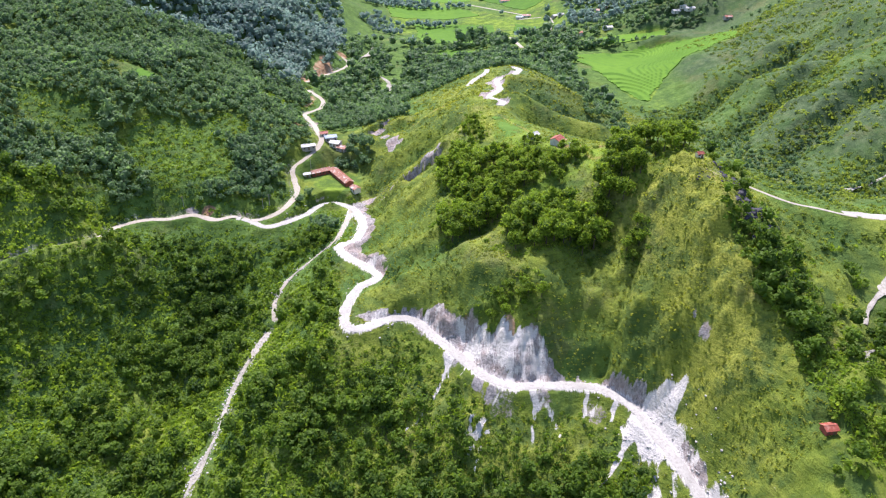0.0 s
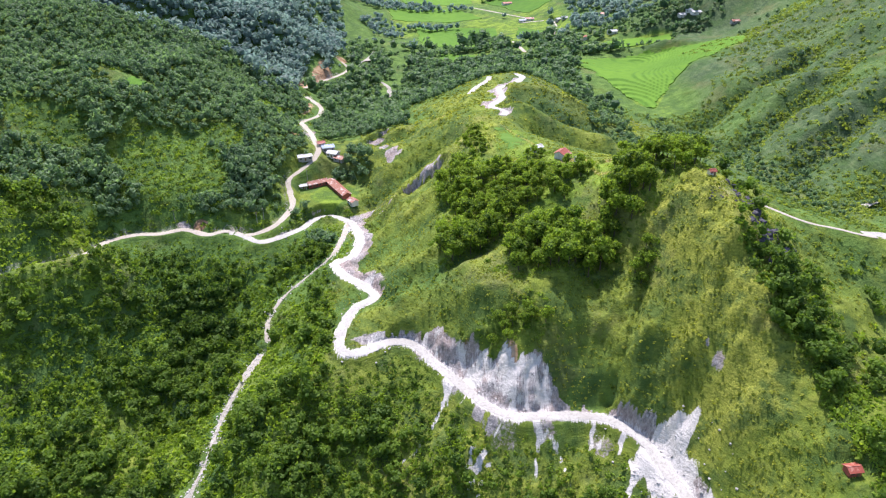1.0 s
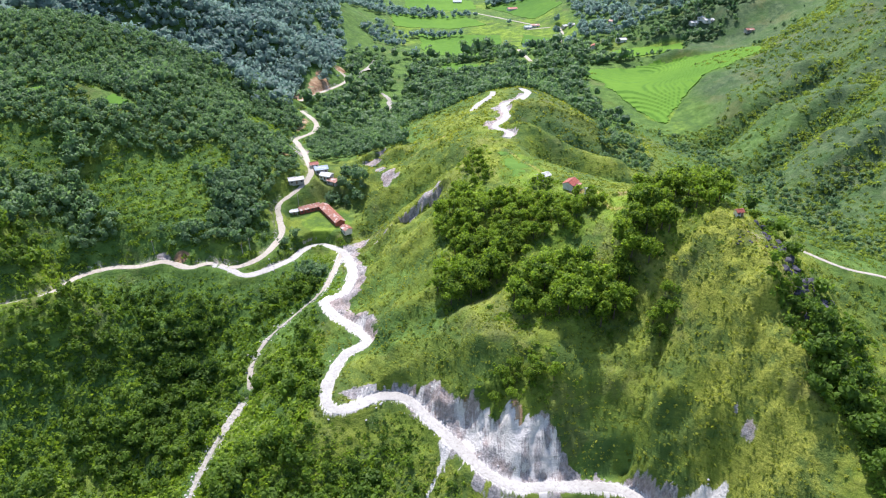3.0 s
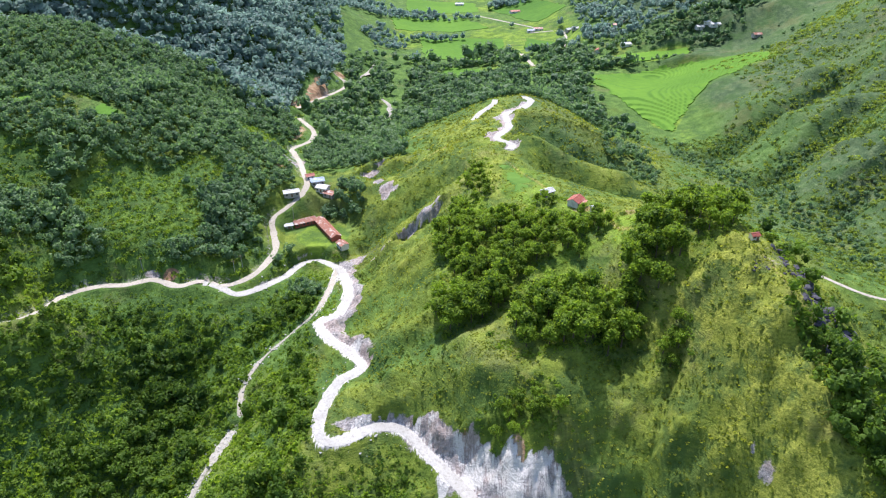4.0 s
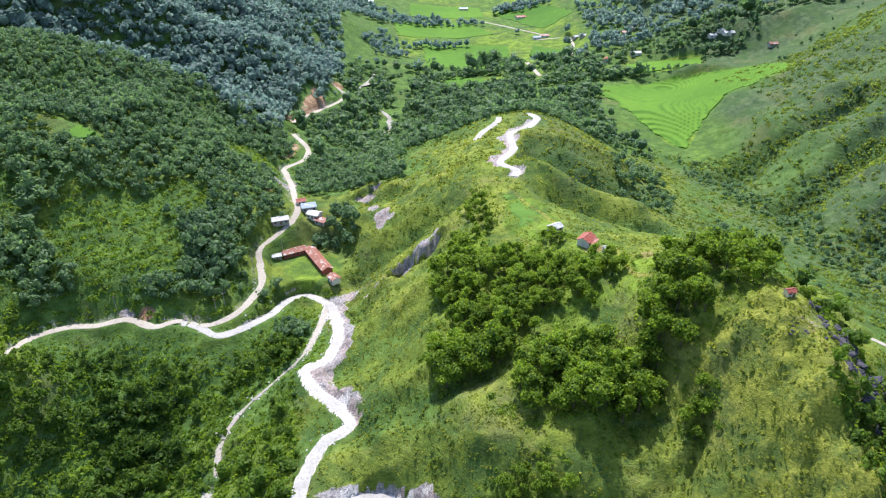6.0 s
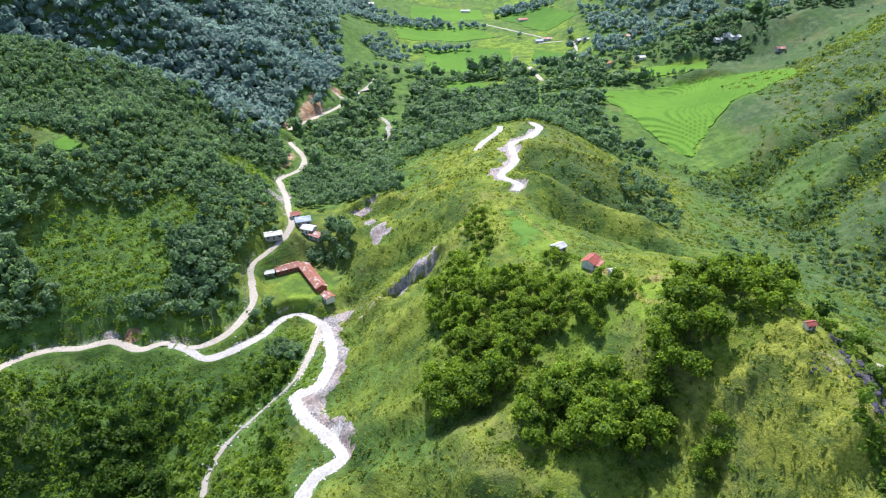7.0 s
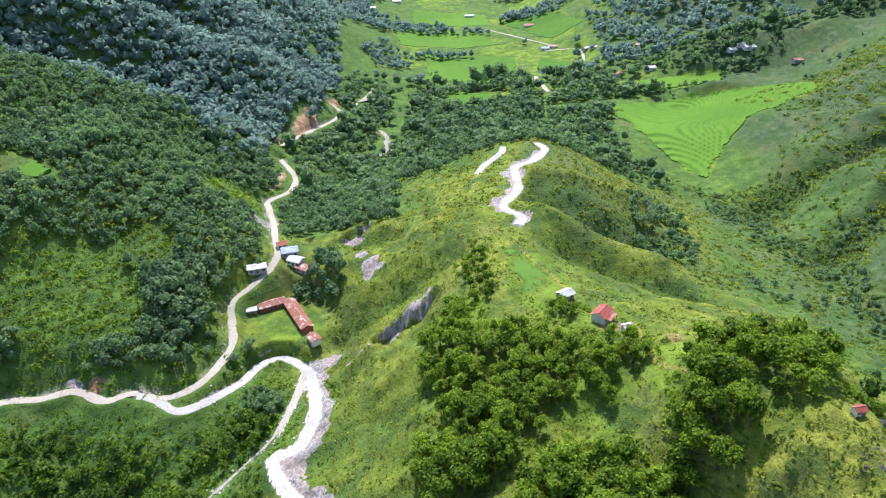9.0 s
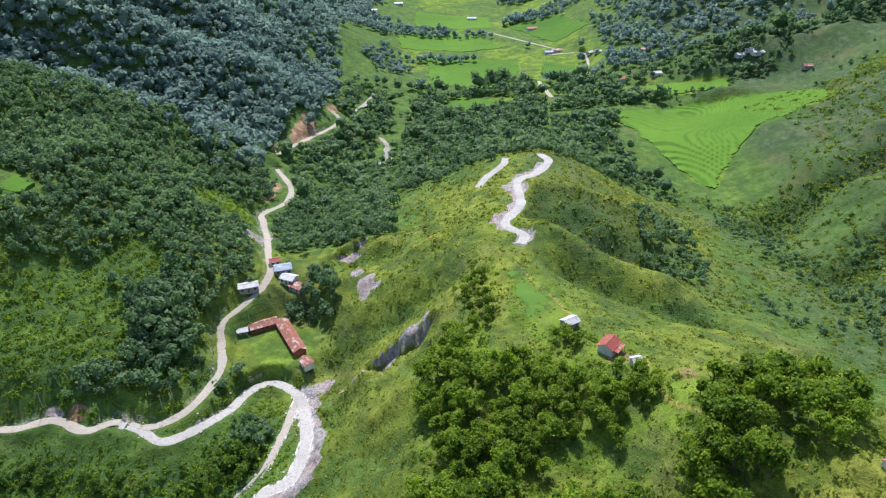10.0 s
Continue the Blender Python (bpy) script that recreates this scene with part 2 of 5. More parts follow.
def within(corners, x, y):
    """Which places lie inside a polygon."""
    c, out = np.array(corners, float), np.zeros(x.shape, bool)
    for (x0, y0), (x1, y1) in zip(c, np.roll(c, -1, 0)):
        out ^= ((y0 > y) != (y1 > y)) & (x < (x1 - x0) * (y - y0) / (y1 - y0 + 1e-9) + x0)
    return out


def lie(x, y):
    """The smooth ground between the lines."""
    z = PULL[COUNT] + PULL[COUNT + 1] * x + PULL[COUNT + 2] * y
    for (px, py, _), w in zip(PINS, PULL):
        z = z - w * np.hypot(x - px, y - py)
    return z
# ---------------------------------------------------------------- end of the lie


# ---------------------------------------------------------------- materials
class Nodes:
    """A material and short ways to its nodes."""

    def __init__(self, name, roughness=0.9, specular=0.3):
        self.mat = bpy.data.materials.new(name)
        self.mat.use_nodes = True
        self.tree = self.mat.node_tree
        self.out = self.tree.nodes["Material Output"]
        self.bsdf = self.tree.nodes["Principled BSDF"]
        self.bsdf.inputs["Roughness"].default_value = roughness
        self.bsdf.inputs["Specular IOR Level"].default_value = specular
        self.place = self.node("ShaderNodeNewGeometry").outputs["Position"]

    def node(self, kind, **props):
        n = self.tree.nodes.new(kind)
        for key, value in props.items():
            setattr(n, key, value)
        return n

    def link(self, a, b):
        self.tree.links.new(a, b)

    def noise(self, scale, detail=4, rough=0.6, stretch=None):
        n = self.node("ShaderNodeTexNoise")
        n.inputs["Scale"].default_value, n.inputs["Detail"].default_value, n.inputs["Roughness"].default_value = scale, detail, rough
        if stretch:
            m = self.node("ShaderNodeMapping")
            m.inputs["Scale"].default_value = stretch
            self.link(self.place, m.inputs["Vector"])
            self.link(m.outputs[0], n.inputs["Vector"])
        else:
            self.link(self.place, n.inputs["Vector"])
        return n.outputs["Fac"]

    def ramp(self, fac, stops):
        n = self.node("ShaderNodeValToRGB")
        while len(n.color_ramp.elements) < len(stops):
            n.color_ramp.elements.new(0.5)
        for el, (at, col) in zip(n.color_ramp.elements, stops):
            el.position, el.color = at, (*col, 1) if len(col) == 3 else col
        self.link(fac, n.inputs["Fac"])
        return n.outputs["Color"]

    def mix(self, fac, a, b, mode="MIX"):
        n = self.node("ShaderNodeMix", data_type="RGBA", blend_type=mode)
        for socket, value in ((n.inputs[0], fac), (n.inputs[6], a), (n.inputs[7], b)):
            if isinstance(value, (int, float)):
                socket.default_value = value
            elif isinstance(value, tuple):
                socket.default_value = (*value, 1)
            else:
                self.link(value, socket)
        return n.outputs[2]

    def math(self, op, a, b=0.0, c=0.0):
        n = self.node("ShaderNodeMath", operation=op)
        for socket, value in zip(n.inputs, (a, b, c)):
            if isinstance(value, (int, float)):
                socket.default_value = value
            else:
                self.link(value, socket)
        return n.outputs[0]

    def attribute(self, name):
        return self.node("ShaderNodeAttribute", attribute_name=name)

    def bump(self, height, strength, distance):
        n = self.node("ShaderNodeBump")
        n.inputs["Strength"].default_value, n.inputs["Distance"].default_value = strength, distance
        self.link(height, n.inputs["Height"])
        self.link(n.outputs[0], self.bsdf.inputs["Normal"])

    def colour(self, c):
        self.link(c, self.bsdf.inputs["Base Color"])
        return self.mat


def step_up(m, value, low, high):
    """0 below low, 1 above high."""
    n = m.node("ShaderNodeMapRange", interpolation_type="SMOOTHSTEP")
    n.inputs["From Min"].default_value, n.inputs["From Max"].default_value = low, high
    m.link(value, n.inputs["Value"])
    return n.outputs["Result"]


def ground_material():
    m = Nodes("hill_ground", 0.9, 0.10)
    cover = m.node("ShaderNodeSeparateColor")
    m.link(m.attribute("cover").outputs["Color"], cover.inputs[0])
    rock, lush, dry = cover.outputs
    earth = m.attribute("earth").outputs["Fac"]
    fine, mid, wide = m.noise(1.1, 5, 0.7), m.noise(0.16, 5, 0.6), m.noise(0.02, 3, 0.5)
    grass = m.ramp(mid, [(0.28, (0.080, 0.115, 0.016)), (0.45, (0.165, 0.215, 0.026)), (0.58, (0.250, 0.295, 0.040)), (0.75, (0.330, 0.345, 0.075))])
    blade = m.noise(3.2, 4, 0.75)
    grass = m.mix(m.math("MULTIPLY", step_up(m, fine, 0.38, 0.66), 0.6), grass, m.mix(0.5, grass, (0.045, 0.078, 0.016)))
    grass = m.mix(m.math("MULTIPLY", step_up(m, blade, 0.45, 0.62), 0.5), grass, m.mix(0.5, grass, (0.34, 0.35, 0.10)))
    grass = m.mix(m.math("MULTIPLY", step_up(m, wide, 0.4, 0.65), 0.4), grass, (0.085, 0.155, 0.018))
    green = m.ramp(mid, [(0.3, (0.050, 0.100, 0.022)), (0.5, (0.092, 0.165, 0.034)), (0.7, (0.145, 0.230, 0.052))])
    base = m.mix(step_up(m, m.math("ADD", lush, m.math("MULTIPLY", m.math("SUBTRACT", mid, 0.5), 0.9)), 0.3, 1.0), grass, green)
    meadow = m.ramp(m.noise(0.09, 5, 0.6), [(0.34, (0.088, 0.150, 0.018)), (0.5, (0.155, 0.240, 0.028)), (0.66, (0.230, 0.325, 0.042))])
    base = m.mix(step_up(m, m.math("ADD", m.attribute("meadow").outputs["Fac"], m.math("MULTIPLY", m.math("SUBTRACT", mid, 0.5), 0.8)), 0.35, 0.75), base, meadow)
    # grey-blue green: haze of the eastern slopes put into colour, plus olive crest grass
    haze_olive = m.ramp(m.noise(0.22, 6, 0.7, (1.0, 0.6, 0.6)), [(0.33, (0.038, 0.068, 0.032)), (0.5, (0.074, 0.114, 0.052)), (0.66, (0.125, 0.165, 0.076))])
    base = m.mix(step_up(m, m.math("ADD", m.attribute("haze_olive").outputs["Fac"], m.math("MULTIPLY", m.math("SUBTRACT", mid, 0.5), 0.8)), 0.25, 0.85), base, haze_olive)
    straw = m.ramp(fine, [(0.32, (0.12, 0.145, 0.022)), (0.5, (0.265, 0.290, 0.045)), (0.68, (0.40, 0.395, 0.080))])
    base = m.mix(step_up(m, m.math("ADD", dry, m.math("MULTIPLY", m.math("SUBTRACT", mid, 0.5), 1.0)), 0.3, 0.9), base, straw)
    scrub = m.noise(0.055, 6, 0.72)
    base = m.mix(m.math("MULTIPLY", step_up(m, scrub, 0.47, 0.60), 0.7), base, m.mix(fine, (0.038, 0.078, 0.022), (0.075, 0.140, 0.040)))
    heath = m.noise(0.033, 5, 0.7)
    base = m.mix(m.math("MULTIPLY", step_up(m, heath, 0.54, 0.66), 0.35), base, (0.180, 0.165, 0.070))
    band = m.noise(0.5, 5, 0.65, (0.22, 0.22, 1.9))
    base = m.mix(m.math("MULTIPLY", step_up(m, band, 0.48, 0.6), 0.45), base, m.mix(0.5, base, (0.04, 0.075, 0.02)))
    soil = m.ramp(mid, [(0.3, (0.19, 0.11, 0.065)), (0.5, (0.35, 0.225, 0.13)), (0.7, (0.50, 0.38, 0.26))])
    base = m.mix(step_up(m, m.math("ADD", earth, m.math("MULTIPLY", m.math("SUBTRACT", fine, 0.5), 0.8)), 0.3, 0.6), base, soil)
    streak = m.noise(0.8, 9, 0.76, (1.0, 1.0, 0.3))
    stone = m.ramp(streak, [(0.27, (0.085, 0.080, 0.085)), (0.41, (0.20, 0.188, 0.190)), (0.53, (0.37, 0.338, 0.328)), (0.72, (0.60, 0.555, 0.535))])
    stone = m.mix(m.math("MULTIPLY", step_up(m, m.noise(0.1, 4, 0.6), 0.44, 0.60), 0.4), stone, m.mix(streak, (0.26, 0.16, 0.12), (0.58, 0.44, 0.375)))
    base = m.mix(step_up(m, m.math("ADD", rock, m.math("ADD", m.math("MULTIPLY", m.math("SUBTRACT", fine, 0.5), 0.9), m.math("MULTIPLY", m.math("SUBTRACT", mid, 0.5), 0.7))), 0.36, 0.62), base, stone)
    loose = m.ramp(m.noise(1.6, 7, 0.75), [(0.28, (0.40, 0.375, 0.35)), (0.42, (0.60, 0.560, 0.525)), (0.7, (0.72, 0.680, 0.64))])
    chalk = m.attribute("chalk").outputs["Fac"]
    rill = m.noise(0.9, 6, 0.7, (1.5, 0.22, 0.22))
    base = m.mix(step_up(m, m.math("ADD", chalk, m.math("ADD", m.math("MULTIPLY", m.math("SUBTRACT", rill, 0.5), 1.5), m.math("MULTIPLY", m.math("SUBTRACT", blade, 0.5), 0.6))), 0.38, 0.62), base, loose)
    m.bump(m.math("ADD", m.math("MULTIPLY", m.math("ADD", fine, m.math("MULTIPLY", blade, 0.5)), 0.6), m.math("ADD", mid, m.math("ADD", m.math("MULTIPLY", streak, 0.5), m.math("MULTIPLY", band, 0.7)))), 0.9, 0.9)
    return m.colour(base)


def road_material(name, light, dark):
    m = Nodes(name, 0.95, 0.1)
    wheel = m.noise(0.9, 8, 0.78)
    wide = m.noise(0.06, 3, 0.5)
    base = m.ramp(wheel, [(0.32, dark), (0.52, light), (0.8, tuple(min(1, c * 1.08) for c in light))])
    base = m.mix(m.math("MULTIPLY", step_up(m, wide, 0.42, 0.7), 0.45), base, dark)
    m.bump(wheel, 0.5, 0.25)
    return m.colour(base)


def leaf_material(name, dark, light, gloss=0.7, through=0.5, glow=(1.9, 1.8, 0.9), each=0.4, shine=0.15, apart=0.15):
    """Leaves that let the sun through from behind."""
    m = Nodes(name, gloss, shine)
    tint = m.attribute("tint").outputs["Fac"]
    island = m.node("ShaderNodeNewGeometry").outputs["Random Per Island"]
    own = m.node("ShaderNodeObjectInfo").outputs["Random"]
    v = m.math("ADD", m.math("MULTIPLY", tint, 1 - each), m.math("MULTIPLY", island, each))
    v = m.math("ADD", m.math("MULTIPLY", v, 1 - apart), m.math("MULTIPLY", own, apart))
    mid = tuple((a + b) / 2 for a, b in zip(dark, light))
    base = m.ramp(v, [(0.15, dark), (0.5, mid), (0.9, light)])
    m.colour(base)
    back = m.node("ShaderNodeBsdfTranslucent")
    m.link(m.mix(1.0, base, glow, "MULTIPLY"), back.inputs["Color"])
    both = m.node("ShaderNodeMixShader")
    both.inputs[0].default_value = through
    m.link(m.bsdf.outputs[0], both.inputs[1])
    m.link(back.outputs[0], both.inputs[2])
    m.link(both.outputs[0], m.out.inputs["Surface"])
    return m.mat


def plain_material(name, colour, roughness=0.8, vary=0.25, scale=1.5, metal=0.0, worn=None):
    m = Nodes(name, roughness, 0.3)
    m.bsdf.inputs["Metallic"].default_value = metal
    fine, wide = m.noise(scale * 6, 4, 0.7), m.noise(scale, 3, 0.6)
    dark = tuple(c * (1 - vary) for c in colour)
    base = m.ramp(fine, [(0.3, dark), (0.65, colour)])
    if worn:
        base = m.mix(step_up(m, wide, 0.5, 0.62), base, worn)
    m.bump(fine, 0.25, 0.03)
    return m.colour(base)


def sheet_material(name, colour, worn, rib=0.35):
    """Ribbed metal roofing with rust or bleached patches."""
    m = Nodes(name, 0.55, 0.4)
    coord = m.node("ShaderNodeTexCoord").outputs["Object"]
    wave = m.node("ShaderNodeTexWave", bands_direction="X")
    wave.inputs["Scale"].default_value = 1.0 / rib
    m.link(coord, wave.inputs["Vector"])
    fine, wide = m.noise(2.5, 4, 0.7), m.noise(0.35, 4, 0.65)
    base = m.mix(step_up(m, fine, 0.35, 0.7), tuple(c * 0.75 for c in colour), colour)
    base = m.mix(step_up(m, wide, 0.5, 0.64), base, worn)
    m.bump(wave.outputs["Fac"], 0.5, 0.04)
    return m.colour(base)


GROUND = ground_material()
CHALK = road_material("chalk_road", (0.46, 0.44, 0.41), (0.25, 0.235, 0.215))
GRAVEL = road_material("gravel_road", (0.44, 0.395, 0.335), (0.27, 0.235, 0.19))
RUBBLE = road_material("rubble", (0.41, 0.38, 0.335), (0.12, 0.115, 0.09))
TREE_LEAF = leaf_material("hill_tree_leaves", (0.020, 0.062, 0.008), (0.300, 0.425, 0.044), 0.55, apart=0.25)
# green with extra blue, a milder share of the haze put into the colour
WOOD_LEAF = leaf_material("hazed_woodland_leaves", (0.056, 0.115, 0.060), (0.195, 0.290, 0.125), 0.62, 0.45, (1.5, 1.6, 1.1), 0.3, 0.3)
# paler and bluer than near leaves: distance haze painted into the leaf colour
FAR_LEAF = leaf_material("haze_tinted_leaves", (0.120, 0.188, 0.178), (0.245, 0.325, 0.268), 0.65, 0.5, (1.5, 1.6, 1.5), 0.25, 0.3)
LUSH_LEAF = leaf_material("lush_leaves", (0.038, 0.094, 0.014), (0.245, 0.350, 0.042), 0.6, each=0.25)
BUSH_LEAF = leaf_material("dark_bush_leaves", (0.022, 0.060, 0.013), (0.180, 0.280, 0.040), 0.55)
SHRUB_LEAF = leaf_material("shrub_leaves", (0.052, 0.102, 0.026), (0.225, 0.290, 0.055), 0.6)
GRASS_LEAF = leaf_material("grass_blades", (0.066, 0.106, 0.016), (0.370, 0.400, 0.066), 0.8)
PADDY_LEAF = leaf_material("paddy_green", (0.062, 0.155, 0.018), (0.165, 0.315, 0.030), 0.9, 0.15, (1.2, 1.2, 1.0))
GARDEN_LEAF = leaf_material("garden_green", (0.095, 0.190, 0.030), (0.190, 0.330, 0.050), 0.9, 0.15, (1.2, 1.2, 1.0))
BARK = plain_material("bark", (0.13, 0.10, 0.075), 0.9, 0.5, 2.0)
BOULDER = plain_material("grey_limestone", (0.105, 0.100, 0.120), 0.95, 0.6, 0.7, worn=(0.042, 0.042, 0.054))
STONE = plain_material("chalk_stone", (0.50, 0.485, 0.465), 0.95, 0.5, 0.5, worn=(0.30, 0.28, 0.26))
RED_ROOF = sheet_material("red_sheet", (0.36, 0.085, 0.055), (0.44, 0.20, 0.15))
RUST_ROOF = sheet_material("rusty_sheet", (0.33, 0.12, 0.075), (0.52, 0.42, 0.38))
PALE_ROOF = sheet_material("pale_sheet", (0.60, 0.60, 0.60), (0.40, 0.36, 0.33))
BLUE_ROOF = sheet_material("blue_sheet", (0.30, 0.38, 0.50), (0.55, 0.55, 0.56))
WHITE_WALL = plain_material("whitewash", (0.74, 0.72, 0.68), 0.9, 0.15, 0.5, worn=(0.60, 0.57, 0.52))
RED_WALL = plain_material("red_wash", (0.42, 0.11, 0.08), 0.9, 0.25, 0.5)
GREY_WALL = plain_material("bare_block", (0.42, 0.40, 0.38), 0.95, 0.3, 0.6)
TIMBER = plain_material("timber", (0.22, 0.14, 0.08), 0.8, 0.4, 1.0)
PANE = plain_material("dark_shutter", (0.06, 0.06, 0.07), 0.4, 0.3, 1.0)


# ---------------------------------------------------------------- helpers that make meshes
def fill(name, verts, faces, material, smooth_faces=False, attributes=()):
    """A mesh from arrays; faces have one size."""
    faces = np.asarray(faces, np.int32)
    mesh = bpy.data.meshes.new(name)
    n, k = faces.shape
    mesh.vertices.add(len(verts))
    mesh.vertices.foreach_set("co", np.asarray(verts, np.float32).ravel())
    mesh.loops.add(n * k)
    mesh.loops.foreach_set("vertex_index", faces.ravel())
    mesh.polygons.add(n)
    mesh.polygons.foreach_set("loop_start", np.arange(0, n * k, k, dtype=np.int32))
    mesh.polygons.foreach_set("use_smooth", np.full(n, smooth_faces))
    for key, kind, values in attributes:
        layer = mesh.attributes.new(key, kind, "POINT")
        layer.data.foreach_set("color" if kind == "FLOAT_COLOR" else "value", np.asarray(values, np.float32).ravel())
    mesh.materials.append(material)
    mesh.update(calc_edges=True)
    return mesh


def part(name, bm, material, parent, label=""):
    mesh = bpy.data.meshes.new(name)
    bm.to_mesh(mesh)
    bm.free()
    mesh.materials.append(material)
    ob = new(name, mesh)
    ob.parent = parent
    if label:
        tagged(ob, label)
    return ob


def thing(name, m, label, category, group="", kind=""):
    ob = new(name)
    ob.empty_display_size = 0.5
    ob.matrix_world = m
    return tagged(ob, label, category, group, kind)


# ---------------------------------------------------------------- ground
def axis(stops):
    """Grid lines: (from, to, step at from, step at to) stretches."""
    out = [stops[0][0]]
    for a, c, s0, s1 in stops:
        while out[-1] < c - 1e-6:
            u = (out[-1] - a) / (c - a)
            out.append(min(c, out[-1] + s0 + (s1 - s0) * u))
    return np.array(out)


GX = axis([(-2600, -520, 260, 14), (-520, -240, 12, 2.4), (-240, -130, 2.4, 1.6), (-130, 240, 1.25, 1.25), (240, 520, 2.4, 12), (520, 2600, 14, 260)])
GY = axis([(-500, 120, 120, 4), (120, 470, 1.25, 1.25), (470, 700, 1.4, 2.6), (700, 1150, 2.6, 6), (1150, 1600, 7, 20), (1600, 4300, 24, 320)])
X, Y = np.meshgrid(GX, GY)
INNER = lie(X, Y)
# far beyond, the hills close the view all round
FAR = np.maximum(np.hypot(X / 1.0, (Y - 600) / 1.25) - 760, 0)
INNER = INNER * np.exp(-FAR / 700) + (60 + 170 * (1 - np.exp(-FAR / 600)) + 60 * fbm(X, Y, 420, 3, 5)) * (1 - np.exp(-FAR / 700))
SLOPE = np.hypot(np.gradient(INNER, GX, axis=1), np.gradient(INNER, GY, axis=0))
SPURS = (0.42 - np.abs(fbm(X * 0.9, Y * 0.7 + 0.3 * X, 95, 2, 13))) * 30 * np.clip(smooth(205, 260, X) + smooth(-140, -200, X), 0, 1) * smooth(100, 200, Y)
CLOSE = smooth(640, 480, Y - 120 * smooth(150, 220, X)) * smooth(380, 300, np.abs(X))  # fine relief only where the grid is fine
RELIEF = (fbm(X, Y, 46, 4, 3) * 3.4 + (0.4 - np.abs(fbm(X, Y, 42, 4, 9))) * 5.5 + fbm(X, Y, 9, 3, 21) * 1.2 + fbm(X, Y, 4.4, 2, 22) * (1.0 + 0.9 * smooth(62, 74, X) * smooth(130, 118, X) * smooth(300, 285, Y)) * smooth(520, 460, Y) * smooth(-150, -120, X)) * CLOSE + (fbm(X, Y, 60, 2, 3) * 4 + (0.4 - np.abs(fbm(X, Y, 70, 2, 9))) * 7) * (1 - CLOSE)
FLANK = (0.4 - np.abs(fbm(X + 0.5 * Y, Y - 0.35 * X, 55, 3, 23))) * 13 * smooth(195, 235, X) * smooth(120, 200, Y) * smooth(640, 560, Y)
RELIEF = RELIEF + FLANK
FLOOR = smooth(780, 860, Y) * smooth(-120, -60, X) * smooth(200, 150, X)
TILLED = np.zeros(X.shape)
for corners, *_ in FIELDS:
    TILLED = np.maximum(TILLED, within(corners, X, Y) * 1.0)
for _ in range(4):
    TILLED = (TILLED + np.roll(TILLED, 1, 0) + np.roll(TILLED, -1, 0) + np.roll(TILLED, 1, 1) + np.roll(TILLED, -1, 1)) / 5
FLOOR = np.maximum(FLOOR, smooth(0.05, 0.6, TILLED) * smooth(500, 560, Y))
Z = INNER + SPURS * np.clip(SLOPE * 2.2, 0, 1) * (1 - FLOOR) + RELIEF * np.clip(SLOPE * 1.7, 0.12, 1.0) * (1 - 0.93 * FLOOR)

# ravines and hollows in the flanks (minus: ribs): line, half width, depth
HOLLOWS = [([(70, 280), (65, 266), (61, 250), (58, 238), (55, 228)], 13, 10.5), ([(86, 262), (84, 255), (77.5, 240), (72, 232), (69, 226)], 2.0, 5.0), ([(90, 266), (90, 252), (85, 240), (80, 230)], 2.2, 2.2), ([(101, 254), (100, 243), (97, 230), (94, 219), (92.5, 209)], 1.9, 2.8), ([(108, 262), (110, 246), (106, 228), (103, 212)], 2.0, 2.2),
           ([(18, 290), (0, 286), (-18, 286), (-30, 288)], 7, 4.0), ([(4, 297), (-16, 296), (-34, 292)], 6, -3.0), ([(-2, 330), (-18, 327), (-36, 322)], 9, 5.5), ([(0, 350), (-16, 349), (-34, 345)], 6, -3.0),
           ([(4, 368), (-14, 364), (-34, 366)], 6, 3.0), ([(2, 412), (-22, 408), (-44, 402)], 9, 8.0), ([(2, 464), (-20, 461), (-44, 460)], 7, 4.5),
           ([(52, 470), (76, 462), (104, 452)], 12, 11.2), ([(48, 440), (72, 432), (100, 420)], 9, -6.4), ([(60, 415), (84, 405), (110, 395)], 10, 9.6), ([(50, 500), (76, 496), (104, 492)], 9, -6.4),
           ([(232, 330), (250, 350), (300, 380)], 12, 9.6), ([(220, 400), (260, 420), (320, 440)], 13, 12.8), ([(205, 460), (250, 490), (310, 520)], 13, 12.8), ([(200, 540), (240, 565), (310, 590)], 14, 14.4)]
FOLD = np.zeros(X.shape)
for points, half, depth in HOLLOWS:
    i0, i1 = np.searchsorted(GX, [min(p[0] for p in points) - 40, max(p[0] for p in points) + 40])
    j0, j1 = np.searchsorted(GY, [min(p[1] for p in points) - 40, max(p[1] for p in points) + 40])
    box = (slice(j0, j1), slice(i0, i1))
    d, _, _ = nearest(X[box], Y[box], curve([(a, c, 0) for a, c in points], 2.0))
    FOLD[box] += depth * np.exp(-(d * (1 + 0.35 * fbm(X[box], Y[box], 14, 3, 29)) / half) ** 2)
Z = Z - FOLD
# sheep-track steps across the open flank
q = Z / 2.3 + 0.5 * fbm(X, Y, 26, 3, 17)
w = smooth(-48, -30, X) * smooth(140, 120, X) * smooth(212, 225, Y) * smooth(480, 440, Y) * smooth(0.3, 0.6, SLOPE) * smooth(-0.45, 0.0, fbm(X, Y, 30, 2, 18))
Z = Z + w * (0.6 + 0.35 * smooth(64, 76, X) * smooth(300, 280, Y)) * (np.floor(q) + smooth(0.35, 1.0, q - np.floor(q)) - q) * 2.3

